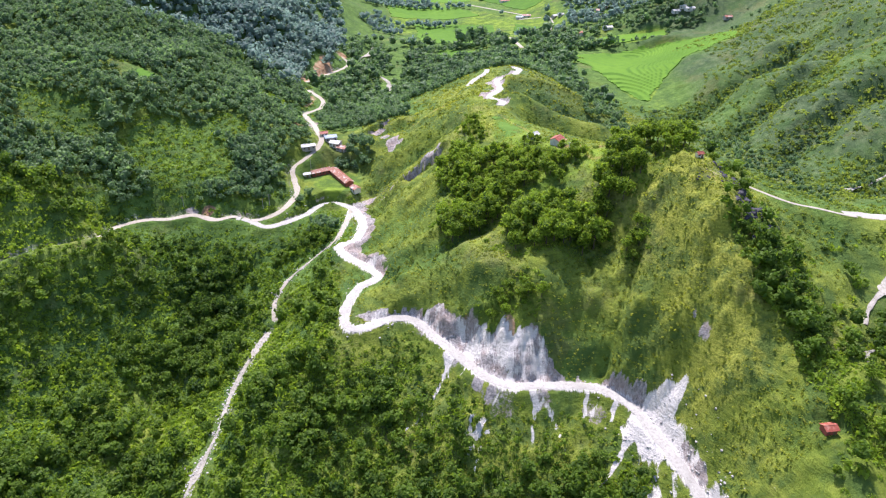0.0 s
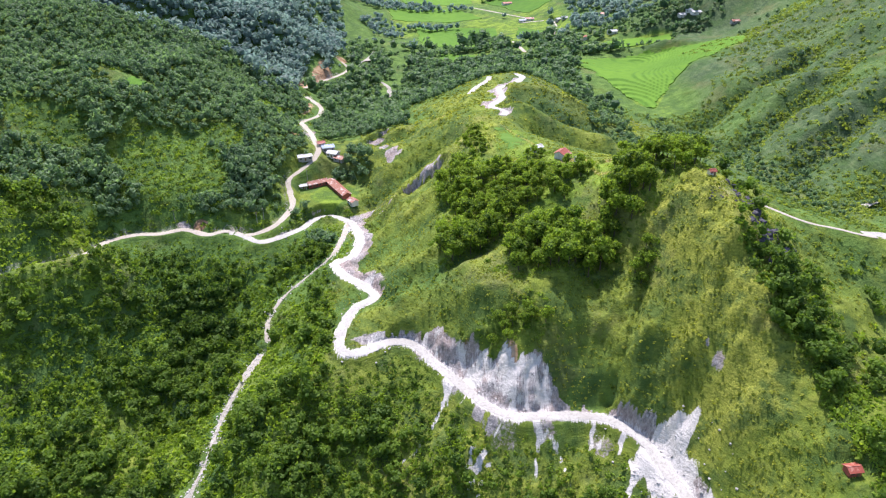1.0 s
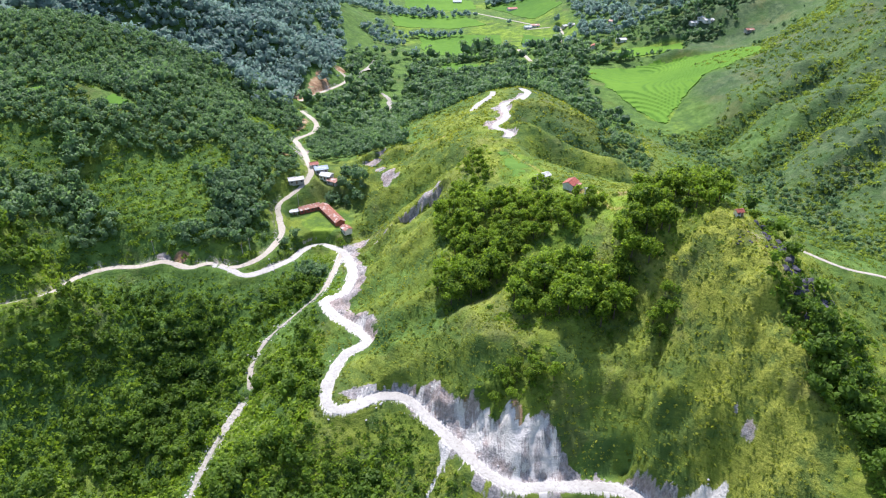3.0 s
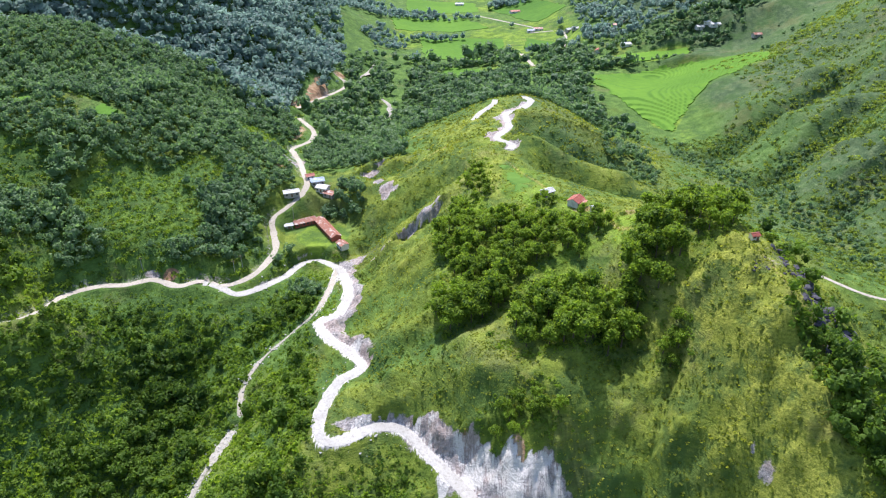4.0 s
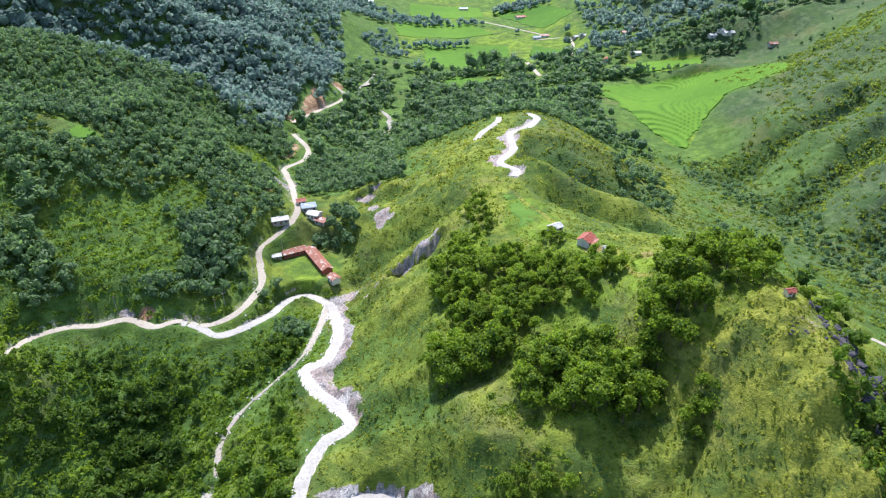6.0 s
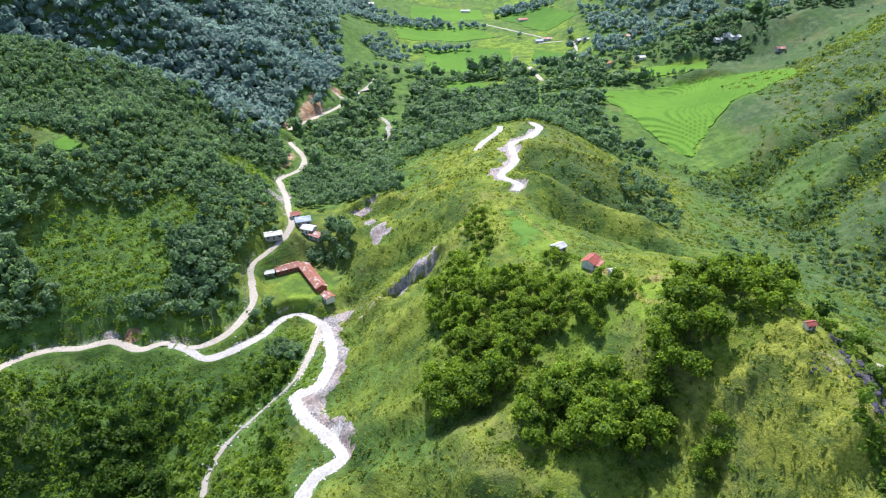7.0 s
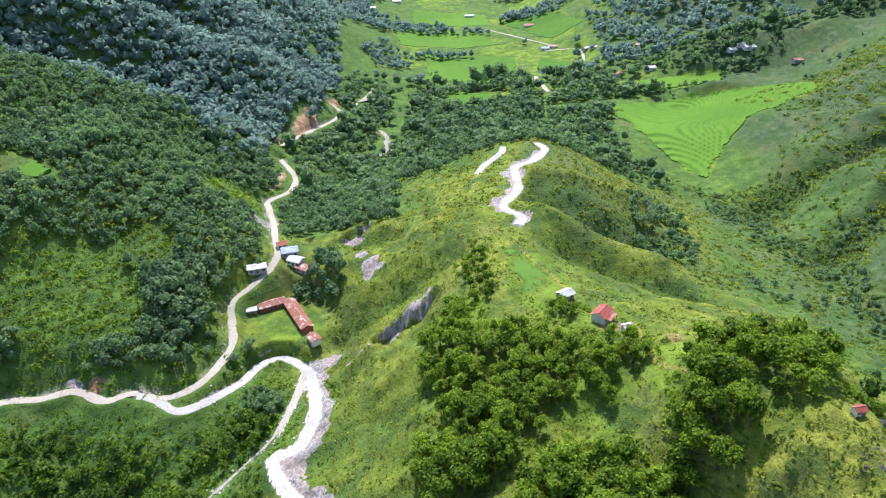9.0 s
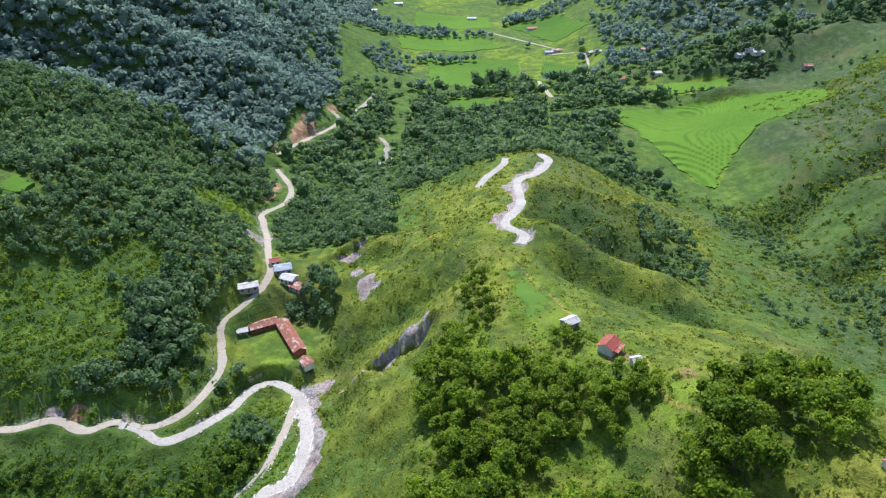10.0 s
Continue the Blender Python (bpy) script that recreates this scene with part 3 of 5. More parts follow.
# terraced shelves on the house spur and the western slope
for cx, cy, rx, ry, rise in ((12, 362, 16, 26, 1.5), (-160, 392, 30, 26, 2.2), (40, 378, 10, 16, 0.8)):
    w = smooth(1.15, 0.75, np.hypot((X - cx) / rx, (Y - cy) / ry))
    q = Z / rise + 0.5 * fbm(X, Y, 30, 2, 15)
    Z = Z + w * 0.6 * (np.floor(q) + smooth(0.5, 1.0, q - np.floor(q)) - q) * rise

# levelled plots under the buildings: x, y, radius
PLOTS = {"school": (-73, 412, 19), "red_house": (61.5, 348, 7), "pale_house": (51, 366, 5), "shed": (113, 281, 4), "near_hut": (131, 170, 4),
         "row_north": (-79, 453.5, 6), "row_mid": (-74.5, 447, 5), "row_south": (-69.5, 442.5, 5), "row_far": (-85, 459, 4), "road_house": (-91, 436, 5)}
LEVEL = {}
for key, (px, py, r) in PLOTS.items():
    zp = float(lie(np.array([px], float), np.array([py], float))[0])
    zp = zp + (1.0 if key == "red_house" else 0.0)
    LEVEL[key] = zp
    w = smooth(r * 1.7, r, np.hypot(X - px, Y - py))
    Z = Z + w * (zp - Z)

# small scarps where the slope has broken away: ends of the lip, drop, reach
SCARP = np.zeros(X.shape)
for (x0, y0), (x1, y1), drop, reach, high in (((-23, 379), (-3, 387), 8, 15, 3.0), ((60, 466), (52, 452), 5, 9, 2.5), ((-53, 470), (-40, 476), 3, 8, 2.5), ((-20, 474), (-4, 480), 3, 8, 2.0)):
    length = math.hypot(x1 - x0, y1 - y0)
    ux, uy = (x1 - x0) / length, (y1 - y0) / length
    along = (X - x0) * ux + (Y - y0) * uy
    out = (X - x0) * uy - (Y - y0) * ux + 4.0 * fbm(X, Y, 8, 3, 19) + 0.8 * vnoise(X / 2.2, Y / 2.2, 20)
    ends = smooth(-7, 4, along + 5 * fbm(X, Y, 5, 2, 25)) * smooth(length + 7, length - 4, along + 5 * fbm(X, Y, 5, 2, 26))
    Z = Z - drop * smooth(0, 1.8, out) * smooth(reach, 1.8, out) * ends
    deep = high * (0.45 + 0.55 * np.clip(along / length, 0, 1)) * (1 + 1.5 * fbm(X, Y, 6, 3, 24))
    SCARP = np.maximum(SCARP, smooth(-0.5, 0.4, out) * smooth(deep, deep - 1.4, out) * ends)
NEAR_ROAD = np.full(X.shape, 1e3)
BARE = np.zeros(X.shape)
OPEN = {"mountain_road": (2.8, 1.2, 1.0), "fan_road": (2.0, 1.0, 1.0), "crest_road": (2.0, 1.3, 0.85), "crest_spur": (2.0, 1.4, 0.6)}
LINES = {key: curve(p, 1.5) for key, (_, p) in ROADS.items()}
for key, (width, _) in ROADS.items():
    line = LINES[key]
    i0, i1 = np.searchsorted(GX, [line[:, 0].min() - 28, line[:, 0].max() + 28])
    j0, j1 = np.searchsorted(GY, [line[:, 1].min() - 28, line[:, 1].max() + 28])
    box = (slice(j0, j1), slice(i0, i1))
    d, zr, _ = nearest(X[box], Y[box], line)
    ragged = 1.6 * fbm(X[box], Y[box], 7, 3, 40) + 0.7 * vnoise(X[box] / 1.9, Y[box] / 1.9, 41)
    over = np.maximum(d - width / 2 - 0.9 + ragged * 0.5, 0)
    cut, bank, much = OPEN.get(key, (2.2, 1.3, 0.42))
    cut = cut - 1.55 * smooth(-2, 6, X[box]) * smooth(52, 46, X[box]) * smooth(250, 246, Y[box]) if key == "mountain_road" else cut
    much = much * (1 - 0.45 * smooth(300, 345, Y[box])) * (1 - smooth(-58, -64, X[box]) * smooth(370, 378, Y[box])) if key == "mountain_road" else much + 0 * d
    cut = cut + 1.6 * smooth(44, 50, X[box]) if key == "mountain_road" else 1.1 if key == "valley_road" else cut
    old = Z[box].copy()
    Z[box] = np.clip(Z[box], zr - 0.12 - over * bank, zr - 0.12 + over * cut)
    dug = old - Z[box]
    spill = much * smooth(0.1, 0.5, fbm(X[box], Y[box] * 0.5, 7, 3, 43) + 0.5 * smooth(230, 250, Y[box])) if key in ("mountain_road", "fan_road") else 0.4 * much
    BARE[box] = np.maximum(BARE[box], np.maximum(much * smooth(0.6, 1.8, dug) * smooth(4.8, 2.4, d - width / 2), spill * smooth(0.5, 1.4, -dug) * smooth(245, 262, 262 + (235 - Y[box]) * 0.6)))
    BARE[box] = np.maximum(BARE[box], smooth(0.9, 0.1, d - width / 2) * 0.6 * np.maximum(much, 0.6))
    NEAR_ROAD[box] = np.minimum(NEAR_ROAD[box], d - width / 2)

# what lies open: cut faces, spilled chalk, scars
rock = BARE * 1.0
STEEP = np.hypot(np.gradient(Z, GX, axis=1), np.gradient(Z, GY, axis=0))
rock = np.maximum(rock, SCARP)
rock = np.maximum(rock, smooth(2.3, 3.2, STEEP) * 0.8 * smooth(-180, -60, X) * smooth(620, 560, Y))
HUMP = SPURS / 12 + RELIEF / 4 - FOLD / 5  # above 0 on ribs, below in hollows
SCARS = [(-33, 259, 7, 3, 0.8), (84, 233, 4, 4, 0.5), (103, 216, 2, 3, 0.7), (100, 222, 1.5, 2, 0.7), (-46, 386, 6, 5, 0.9), (-33, 434, 7, 9, 1.15), 
         (-40, 446, 4, 5, 1.0), (-47, 467, 6, 3, 0.9), (58, 458, 2.5, 6, 1.0), 
         (-147, 358, 5, 3, 0.8), (-104, 482, 6, 8, 0.6), (119, 272, 5, 9, 0.4),
         (57, 452, 2.5, 6, 0.8), (-97, 488, 4, 14, 0.6), (9, 233, 7, 5, 0.6), (24, 212, 8, 5, 0.5), (40, 213, 5, 4, 0.5), (62, 210, 6, 5, 0.45)]
for cx, cy, rx, ry, much in SCARS:
    wob = 0.5 * fbm(X, Y, 9, 3, 61) + 0.4 * fbm(X, Y, 3.2, 2, 62)
    rock = np.maximum(rock, much * smooth(1.1, 0.55, np.hypot((X - cx) / rx, (Y - cy) / ry) + wob))
# the dark cut banks on the uphill side of the crest road and of the upper bends
for key, way, reach, y0, y1 in (("crest_road", -1, 7.0, 438, 542), ("mountain_road", 1, 8.0, 300, 388)):
    line = LINES[key]
    d, _, share = nearest(X, Y, line)
    beside = smooth(0.3, 1.2, way * (X - np.interp(share, np.linspace(0, 1, len(line)), line[:, 0])))
    rock = np.maximum(rock, beside * smooth(reach, reach - 2.5, d + 6 * fbm(X, Y, 8, 3, 67) + 1.5 * vnoise(X / 1.8, Y / 1.8, 68)) * smooth(y0 - 6, y0 + 6, Y) * smooth(y1 + 5, y1 - 5, Y) * smooth(-62, -55, X))
# the ragged dark cliff on the western spur
d, _, share = nearest(X, Y, curve([(0, 391, 0), (-8, 385.5, 0), (-13, 382, 0), (-19, 378, 0), (-28, 373, 0), (-36, 376, 0)], 1.0))
wide = np.interp(share, [0, 0.2, 0.4, 0.6, 0.85, 1], [0.8, 2.0, 2.3, 1.2, 0.2, 0.6])
rock = np.maximum(rock, smooth(0.6, -0.6, d - wide + 2.6 * fbm(X, Y, 6, 3, 69) + 1.2 * vnoise(X / 1.6, Y / 1.6, 70)))
# the long cut face over the lower road, with a torn upper lip
tear = 1.0 * vnoise(X / 2.3, Y / 6, 64) + 1.6 * fbm(X, Y, 9, 3, 65) + 0.8 * vnoise(X / 0.9, Y / 5, 66)
lip = np.interp(X, [-34, -26, -16, -8, -2, 4, 10, 15, 18, 22, 26, 30, 34, 39, 44, 48, 53, 62, 72, 82, 88], [258, 261, 262, 260, 259, 254, 247, 247, 243, 238, 240, 234, 235, 238, 231, 225, 223, 223, 220, 214, 207])
on_face = smooth(0.9, -0.9, Y - lip - 1.5 * tear) * smooth(-36, -30, X) * smooth(90, 84, X)
uphill = smooth(-1, 2, Y - np.interp(X, [-40, -16, 8, 29, 45, 63, 82, 104], [256, 256, 237, 221, 216, 217, 206, 140]))
on_face = on_face * uphill
rock = np.maximum(rock * (1 - 0.9 * uphill * smooth(0.3, 1.8, Y - lip - 1.5 * tear) * smooth(-36, -30, X) * smooth(90, 84, X) * smooth(285, 275, Y)), on_face)
# chalk washed down the slope under the lower road, in runnels along the fall line
RUNNELS = [([(38.5, 217), (37.3, 208), (35.3, 197)], 1.0), ([(40, 215), (46.4, 204.6), (49, 195)], 0.9), ([(60, 217), (58, 207.6), (57, 202)], 0.9), ([(66, 216), (61, 208), (58, 200)], 0.7),
           ([(0, 246), (1.5, 233), (-3.4, 222.5), (-9.3, 213.5), (-16, 209)], 1.3), ([(16.5, 208), (10.5, 197.5), (5.8, 188), (3, 180)], 0.8), ([(12, 209), (10.6, 202)], 0.8), ([(15, 198), (11, 185)], 0.6),
           ([(22, 214), (18, 204)], 0.5), ([(4, 238), (2, 229)], 2.4), ([(12, 230), (8, 226)], 1.6), ([(28, 220), (30, 214)], 1.4), ([(36, 218), (39, 211)], 2.2), ([(50, 217), (52, 209)], 0.7), ([(72, 214), (68, 205), (64, 198)], 1.0),
           ([(78, 206), (72, 196), (66, 187.5), (60, 181)], 2.0), ([(82, 200), (77, 190), (74, 182)], 1.2), ([(86, 194), (82, 184), (77, 175)], 1.6)]
washed = np.zeros_like(X)
for points, half in RUNNELS:
    d, _, _ = nearest(X, Y, curve([(a, c, 0) for a, c in points], 1.5))
    d = np.abs(d + 1.2 * fbm(X, Y, 5, 3, 72))
    fade = smooth(min(p[1] for p in points) - 6, max(p[1] for p in points), Y)
    washed = np.maximum(washed, smooth(half * (0.6 + 1.1 * fade * fade), 0.1, d) * (0.66 + 0.36 * fade) * (1 + 0.8 * fbm(X, Y, 7, 3, 77)))
chalk = np.zeros_like(X)
chalk = np.maximum(chalk, washed)
rag = 3.5 * vnoise(X / 2.0, Y / 16, 82) + 3.0 * fbm(X, Y, 14, 3, 83)
east_edge = np.interp(Y, [140, 156, 169, 181, 193, 200, 204, 208], [107, 104, 101, 98, 94.5, 91.5, 94, 97.5])
west_edge = np.interp(Y, [140, 156, 170, 182, 190, 198, 204, 212], [98, 93, 90, 86, 80, 74.5, 75.5, 80])
north_edge = np.interp(X, [78, 83, 89, 93, 98], [205, 212, 211, 209.5, 208])
spoil = smooth(-1.2, 1.2, X - west_edge + rag) * smooth(0.9, -0.9, X - east_edge + 0.3 * rag) * smooth(0.8, -0.8, Y - north_edge + 0.2 * rag) * smooth(148, 160, Y + rag)
chalk = np.maximum(chalk, spoil * (1.0 - 0.7 * smooth(0.05, 0.4, fbm(X, Y, 9, 3, 81)) * smooth(199, 190, Y) * smooth(3, 9, X - west_edge + 8)))
chalk = np.maximum(chalk, on_face * smooth(31, 34, X) * smooth(49, 45, X) * (0.55 + 1.0 * fbm(X, Y * 0.5, 4.5, 3, 84)))
chalk = np.maximum(chalk, on_face * smooth(46, 42, X) * (0.58 + 1.1 * fbm(X, Y * 0.5, 4.5, 3, 86)))
chalk = np.maximum(chalk, 0.62 * smooth(1.6, 0.2, NEAR_ROAD + 1.2 * fbm(X, Y, 5, 3, 85)) * smooth(400, 380, Y) * smooth(-66, -58, X) * smooth(110, 100, X))
for cx, cy, rx, ry, much in ((80, 177, 3.5, 5, 0.9), (-38, 304, 4, 5, 0.7)):
    chalk = np.maximum(chalk, much * smooth(1.1, 0.5, np.hypot((X - cx) / rx, (Y - cy) / ry) + 0.45 * fbm(X, Y, 9, 3, 63)))
earth = np.zeros_like(X)
for cx, cy, rx, ry, much in ((28, 236, 3.2, 5, 1.0), (31, 229, 2, 3, 0.8), (9, 246, 5, 3.5, 0.6), (40, 232, 2.5, 6, 0.36), (22, 236, 2, 5, 0.34), (-137, 358, 5, 4, 1.0), (-124, 700, 9, 36, 0.95), (-134, 660, 8, 16, 0.9), (-114, 770, 8, 10, 0.6), (-56, 392, 7, 4, 0.35), (82, 330, 5, 6, 0.45),
                             (64, 344, 8, 5, 0.5), (-113, 560, 5, 20, 0.55), (-104, 468, 6, 10, 0.5), (-84, 412, 4, 9, 0.3)):
    earth = np.maximum(earth, much * smooth(1.2, 0.5, np.hypot((X - cx) / rx, (Y - cy) / ry) + 0.4 * fbm(X, Y, 8, 3, 91)))
trodden = np.zeros_like(X)
for foot in ([(112, 276, 0), (116, 262, 0), (122, 250, 0), (128, 232, 0)], [(34, 410, 0), (41, 396, 0), (47, 386, 0), (52, 374, 0)], [(10, 470, 0), (0, 452, 0), (-20, 452, 0), (-48, 462, 0)], [(72, 342, 0), (74, 322, 0), (86, 304, 0)]):
    d, _, _ = nearest(X, Y, curve(foot, 2.0))
    trodden = np.maximum(trodden, smooth(1.6, 0.5, d))
lush = 0.30 + 0.25 * smooth(190, 240, X) + 0.5 * fbm(X, Y, 70, 3, 31) - 0.35 * np.clip(HUMP, -1, 1)
lush = lush + 0.5 * smooth(-30, -80, X) + 0.35 * smooth(20, 60, X) * smooth(330, 340, Y) * smooth(420, 400, Y) + 0.5 * smooth(150, 185, X) * smooth(420, 480, Y)
lush = lush + 0.7 * smooth(190, 230, X) * smooth(-0.2, 0.25, fbm(X, Y, 50, 4, 33)) + 0.6 * smooth(0, -30, X + 0.1 * (Y - 480)) * smooth(470, 490, Y)
lush = lush + 0.8 * smooth(500, 560, Y - 0.5 * np.abs(X - 30)) * smooth(200, 160, X)
lush = lush + 0.6 * smooth(136, 150, X) * smooth(620, 560, Y) + 0.4 * smooth(5, -20, X) * smooth(0.0, 0.4, fbm(X, Y, 22, 3, 35))
lush = lush - 0.30 * smooth(60, 100, X) * smooth(300, 260, Y)
dry = 0.05 + 0.4 * fbm(X, Y, 38, 3, 47) + 0.3 * np.clip(HUMP, -1, 1) + 0.68 * smooth(70, 92, X + 9 * fbm(X, Y, 14, 3, 37)) * smooth(290, 275, Y) * smooth(185, 200, Y) * smooth(128, 116, X)
dry = dry + 0.45 * smooth(1, 0.3, np.hypot((X - 92) / 18, (Y - 268) / 12)) + 0.4 * smooth(1.2, 0.4, np.hypot((X - 88) / 26, (Y - 450) / 24)) - 0.25 * smooth(190, 230, X) - 1.0 * smooth(-50, -90, X) - FLOOR - 0.8 * smooth(500, 560, Y) - 0.5 * smooth(0, -30, X + 0.1 * (Y - 480)) * smooth(470, 490, Y)
dry = dry + 0.5 * smooth(1.1, 0.4, np.hypot((X - 72) / 22, (Y - 470) / 14))
dry = dry + 1.3 * trodden
lush = lush - trodden
earth = np.maximum(earth, 0.46 * trodden)


Z = Z + np.clip(rock, 0, 1) * smooth(0.6, 2.0, NEAR_ROAD) * (2.2 * fbm(X, Y, 3.8, 3, 97) - 0.3) + on_face * smooth(1.0, 3.0, NEAR_ROAD) * 1.3 * vnoise(X / 2.6 + 0.3 * vnoise(X / 5, Y / 5, 99), Y / 12, 98)


def sample(grid, x, y):
    """A grid's value at places."""
    i = np.clip(np.searchsorted(GX, x) - 1, 0, len(GX) - 2)
    j = np.clip(np.searchsorted(GY, y) - 1, 0, len(GY) - 2)
    u, v = (x - GX[i]) / (GX[i + 1] - GX[i]), (y - GY[j]) / (GY[j + 1] - GY[j])
    return (grid[j, i] * (1 - u) + grid[j, i + 1] * u) * (1 - v) + (grid[j + 1, i] * (1 - u) + grid[j + 1, i + 1] * u) * v


for cx, cy, rx, ry in ((-199, 447, 13, 11), (-239, 440, 10, 7), (-160, 392, 34, 29), (-225, 392, 26, 18), (-140, 428, 16, 16), (-124, 505, 18, 20), (40, 380, 8, 14), (-69, 408, 16, 14), (-196, 345, 10, 8), (-150, 312, 12, 9), (-190, 215, 22, 12)):
    lush = np.maximum(lush, smooth(1.1, 0.8, np.hypot((X - cx) / rx, (Y - cy) / ry)))
# bright tended grass on the valley floor, in the clearings and round the houses; a bluish haze tint painted on the
# eastern slopes, also used as dark olive grass on the crest flank
meadow = np.clip(0.55 * FLOOR + 0.6 * fbm(X, Y, 60, 3, 191) * FLOOR, 0, 1)
for cx, cy, rx, ry, much in ((-160, 392, 32, 27, 0.45), (-225, 392, 24, 16, 0.4), (-124, 505, 16, 18, 0.8), (-69, 408, 16, 14, 0.9), (42, 380, 16, 26, 0.7), (12, 362, 14, 24, 0.7), (68, 312, 28, 17, 0.7), (60, 345, 16, 14, 0.6), (200, 560, 16, 60, 0.5)):
    meadow = np.maximum(meadow, much * smooth(1.2, 0.7, np.hypot((X - cx) / rx, (Y - cy) / ry) + 0.3 * fbm(X, Y, 12, 3, 193)))
haze_olive = 0.75 * smooth(385, 425, Y) * smooth(600, 560, Y) * smooth(34, 58, X + 14 * fbm(X, Y, 25, 3, 197)) * smooth(190, 150, X)
haze_olive = np.maximum(haze_olive, smooth(200, 240, X) * smooth(150, 230, Y))
haze_olive = np.maximum(haze_olive, 0.8 * smooth(135, 175, X) * smooth(285, 325, Y) * smooth(600, 540, Y)) * (0.75 + 0.5 * fbm(X, Y, 60, 3, 195)) * (1 - FLOOR)
rows_n, cols_n = X.shape
corner = (np.arange(rows_n - 1)[:, None] * cols_n + np.arange(cols_n - 1)[None, :]).ravel()
cover = np.stack([np.clip(rock, 0, 1), np.clip(lush, 0, 1), np.clip(dry, 0, 1), np.ones_like(X)], -1)
ground = new("ground", fill("ground", np.stack([X, Y, Z], -1).reshape(-1, 3), np.stack([corner, corner + 1, corner + cols_n + 1, corner + cols_n], -1), GROUND, True,
                            (("cover", "FLOAT_COLOR", cover), ("meadow", "FLOAT", np.clip(meadow, 0, 1)), ("haze_olive", "FLOAT", np.clip(haze_olive, 0, 1)), ("earth", "FLOAT", np.clip(earth, 0, 1)), ("chalk", "FLOAT", np.clip(chalk, 0, 1)))))
tagged(ground, "steep green grassy mountain slopes with bare white chalk cuts", "ground", kind="structure")


# ---------------------------------------------------------------- roads: ribbons laid on their benches
def ribbon(name, line, width, material, label, category="road"):
    p = line.copy()
    along = np.gradient(p[:, :2], axis=0)
    along /= np.linalg.norm(along, axis=1)[:, None] + 1e-9
    side = np.stack([along[:, 1], -along[:, 0]], -1)
    n, cross = len(p), 7
    rough = 2.4 if material is RUBBLE else 1.0
    w = width * (1 + rough * (0.18 * vnoise(p[:, 0] / 9, p[:, 1] / 9, 5) + 0.14 * vnoise(p[:, 0] / 3, p[:, 1] / 3, 6)))
    if material is RUBBLE:
        w = w * np.clip(0.85 + 1.3 * vnoise(p[:, 0] / 13, p[:, 1] / 13, 4), 0.3, 1.7)
    if abs(width - 2.6) < 0.01:  # grass closes in on the middle of the old track
        w = w * (1 - 0.62 * smooth(310, 318, p[:, 1]) * smooth(348, 340, p[:, 1]))
    verts = []
    for k in range(cross):
        u = k / (cross - 1) - 0.5
        q = p[:, :2] + side * (u * w)[:, None]
        rut = 0.05 - 0.16 * (abs(u) > 0.45) - 0.05 * (abs(abs(u) - 0.22) < 0.08) + 0.03 * vnoise(q[:, 0] * 0.8, q[:, 1] * 0.8, 8)
        verts.append(np.column_stack([q, p[:, 2] + rut]))
    verts = np.stack(verts, 1).reshape(-1, 3)
    c = (np.arange(n - 1)[:, None] * cross + np.arange(cross - 1)[None, :]).ravel()
    return tagged(new(name, fill(name, verts, np.stack([c, c + 1, c + cross + 1, c + cross], -1), material, True)), label, category, kind="structure")


ROAD_LABELS = {
    "valley_road": (GRAVEL, "pale gravel road winding along the wooded valley side"),
    "upper_road": (GRAVEL, "dirt road cut into the red earth of the hill"),
    "mountain_road": (CHALK, "freshly cut white chalk road with bends on the mountain flank"),
    "fan_road": (CHALK, "wide white chalk road across a spoil fan"),
    "old_track": (GRAVEL, "narrow stony side track dropping below the white road"),
    "rubble_chute": (RUBBLE, "stony washed-out chute of pale rubble"),
    "crest_road": (CHALK, "white chalk road snaking over the ridge crest"),
    "crest_spur": (CHALK, "short white cut track on the ridge shoulder"),
    "east_road": (GRAVEL, "narrow pale track on the far flank of the hill"),
    "east_yard": (CHALK, "wide white end of the track on the far flank"),
    "village_lane": (GRAVEL, "pale village lane between green fields"),
    "hedge_lane": (GRAVEL, "short dirt lane among hedges"),
    "far_lane": (GRAVEL, "pale lane crossing the far fields"),
}
for key, (width, _) in ROADS.items():
    material, label = ROAD_LABELS[key]
    ribbon("road" if "chute" not in key else "rubble_chute", LINES[key], width, material, label)
for line, width, label in (([(-88, 870, 0), (-92, 830, 0), (-96, 796, 0), (-93, 770, 0)], 7, "pale gravel river bed among trees"), ([(-74, 755, 0), (-60, 735, 0), (-57, 710, 0), (-56, 690, 0), (-78, 682, 0)], 5, "winding pale gravel stream bed"),
                           ([(188, 242, 0), (181, 234, 0), (175, 229, 0), (168.5, 222, 0), (163.5, 214, 0)], 5, "white rocky torrent bed on the far slope"), ([(250, 351, 0), (236, 343, 0), (226, 340, 0), (216, 336, 0)], 3, "thin white rocky brook on the eastern slope"), ([(161, 201, 0), (157, 199.5, 0), (154.5, 193, 0), (155.5, 187, 0)], 1.4, "narrow pale bend of a footpath"), ([(-70, 636, 0), (-70, 622, 0), (-69, 610, 0)], 2, "thin pale water cascade in the wooded valley")):
    c = curve(line, 2.5)
    c[:, 2] = sample(Z, c[:, 0], c[:, 1]) + 0.35
    ribbon("stream_bed", c, width, RUBBLE, label, "stream")


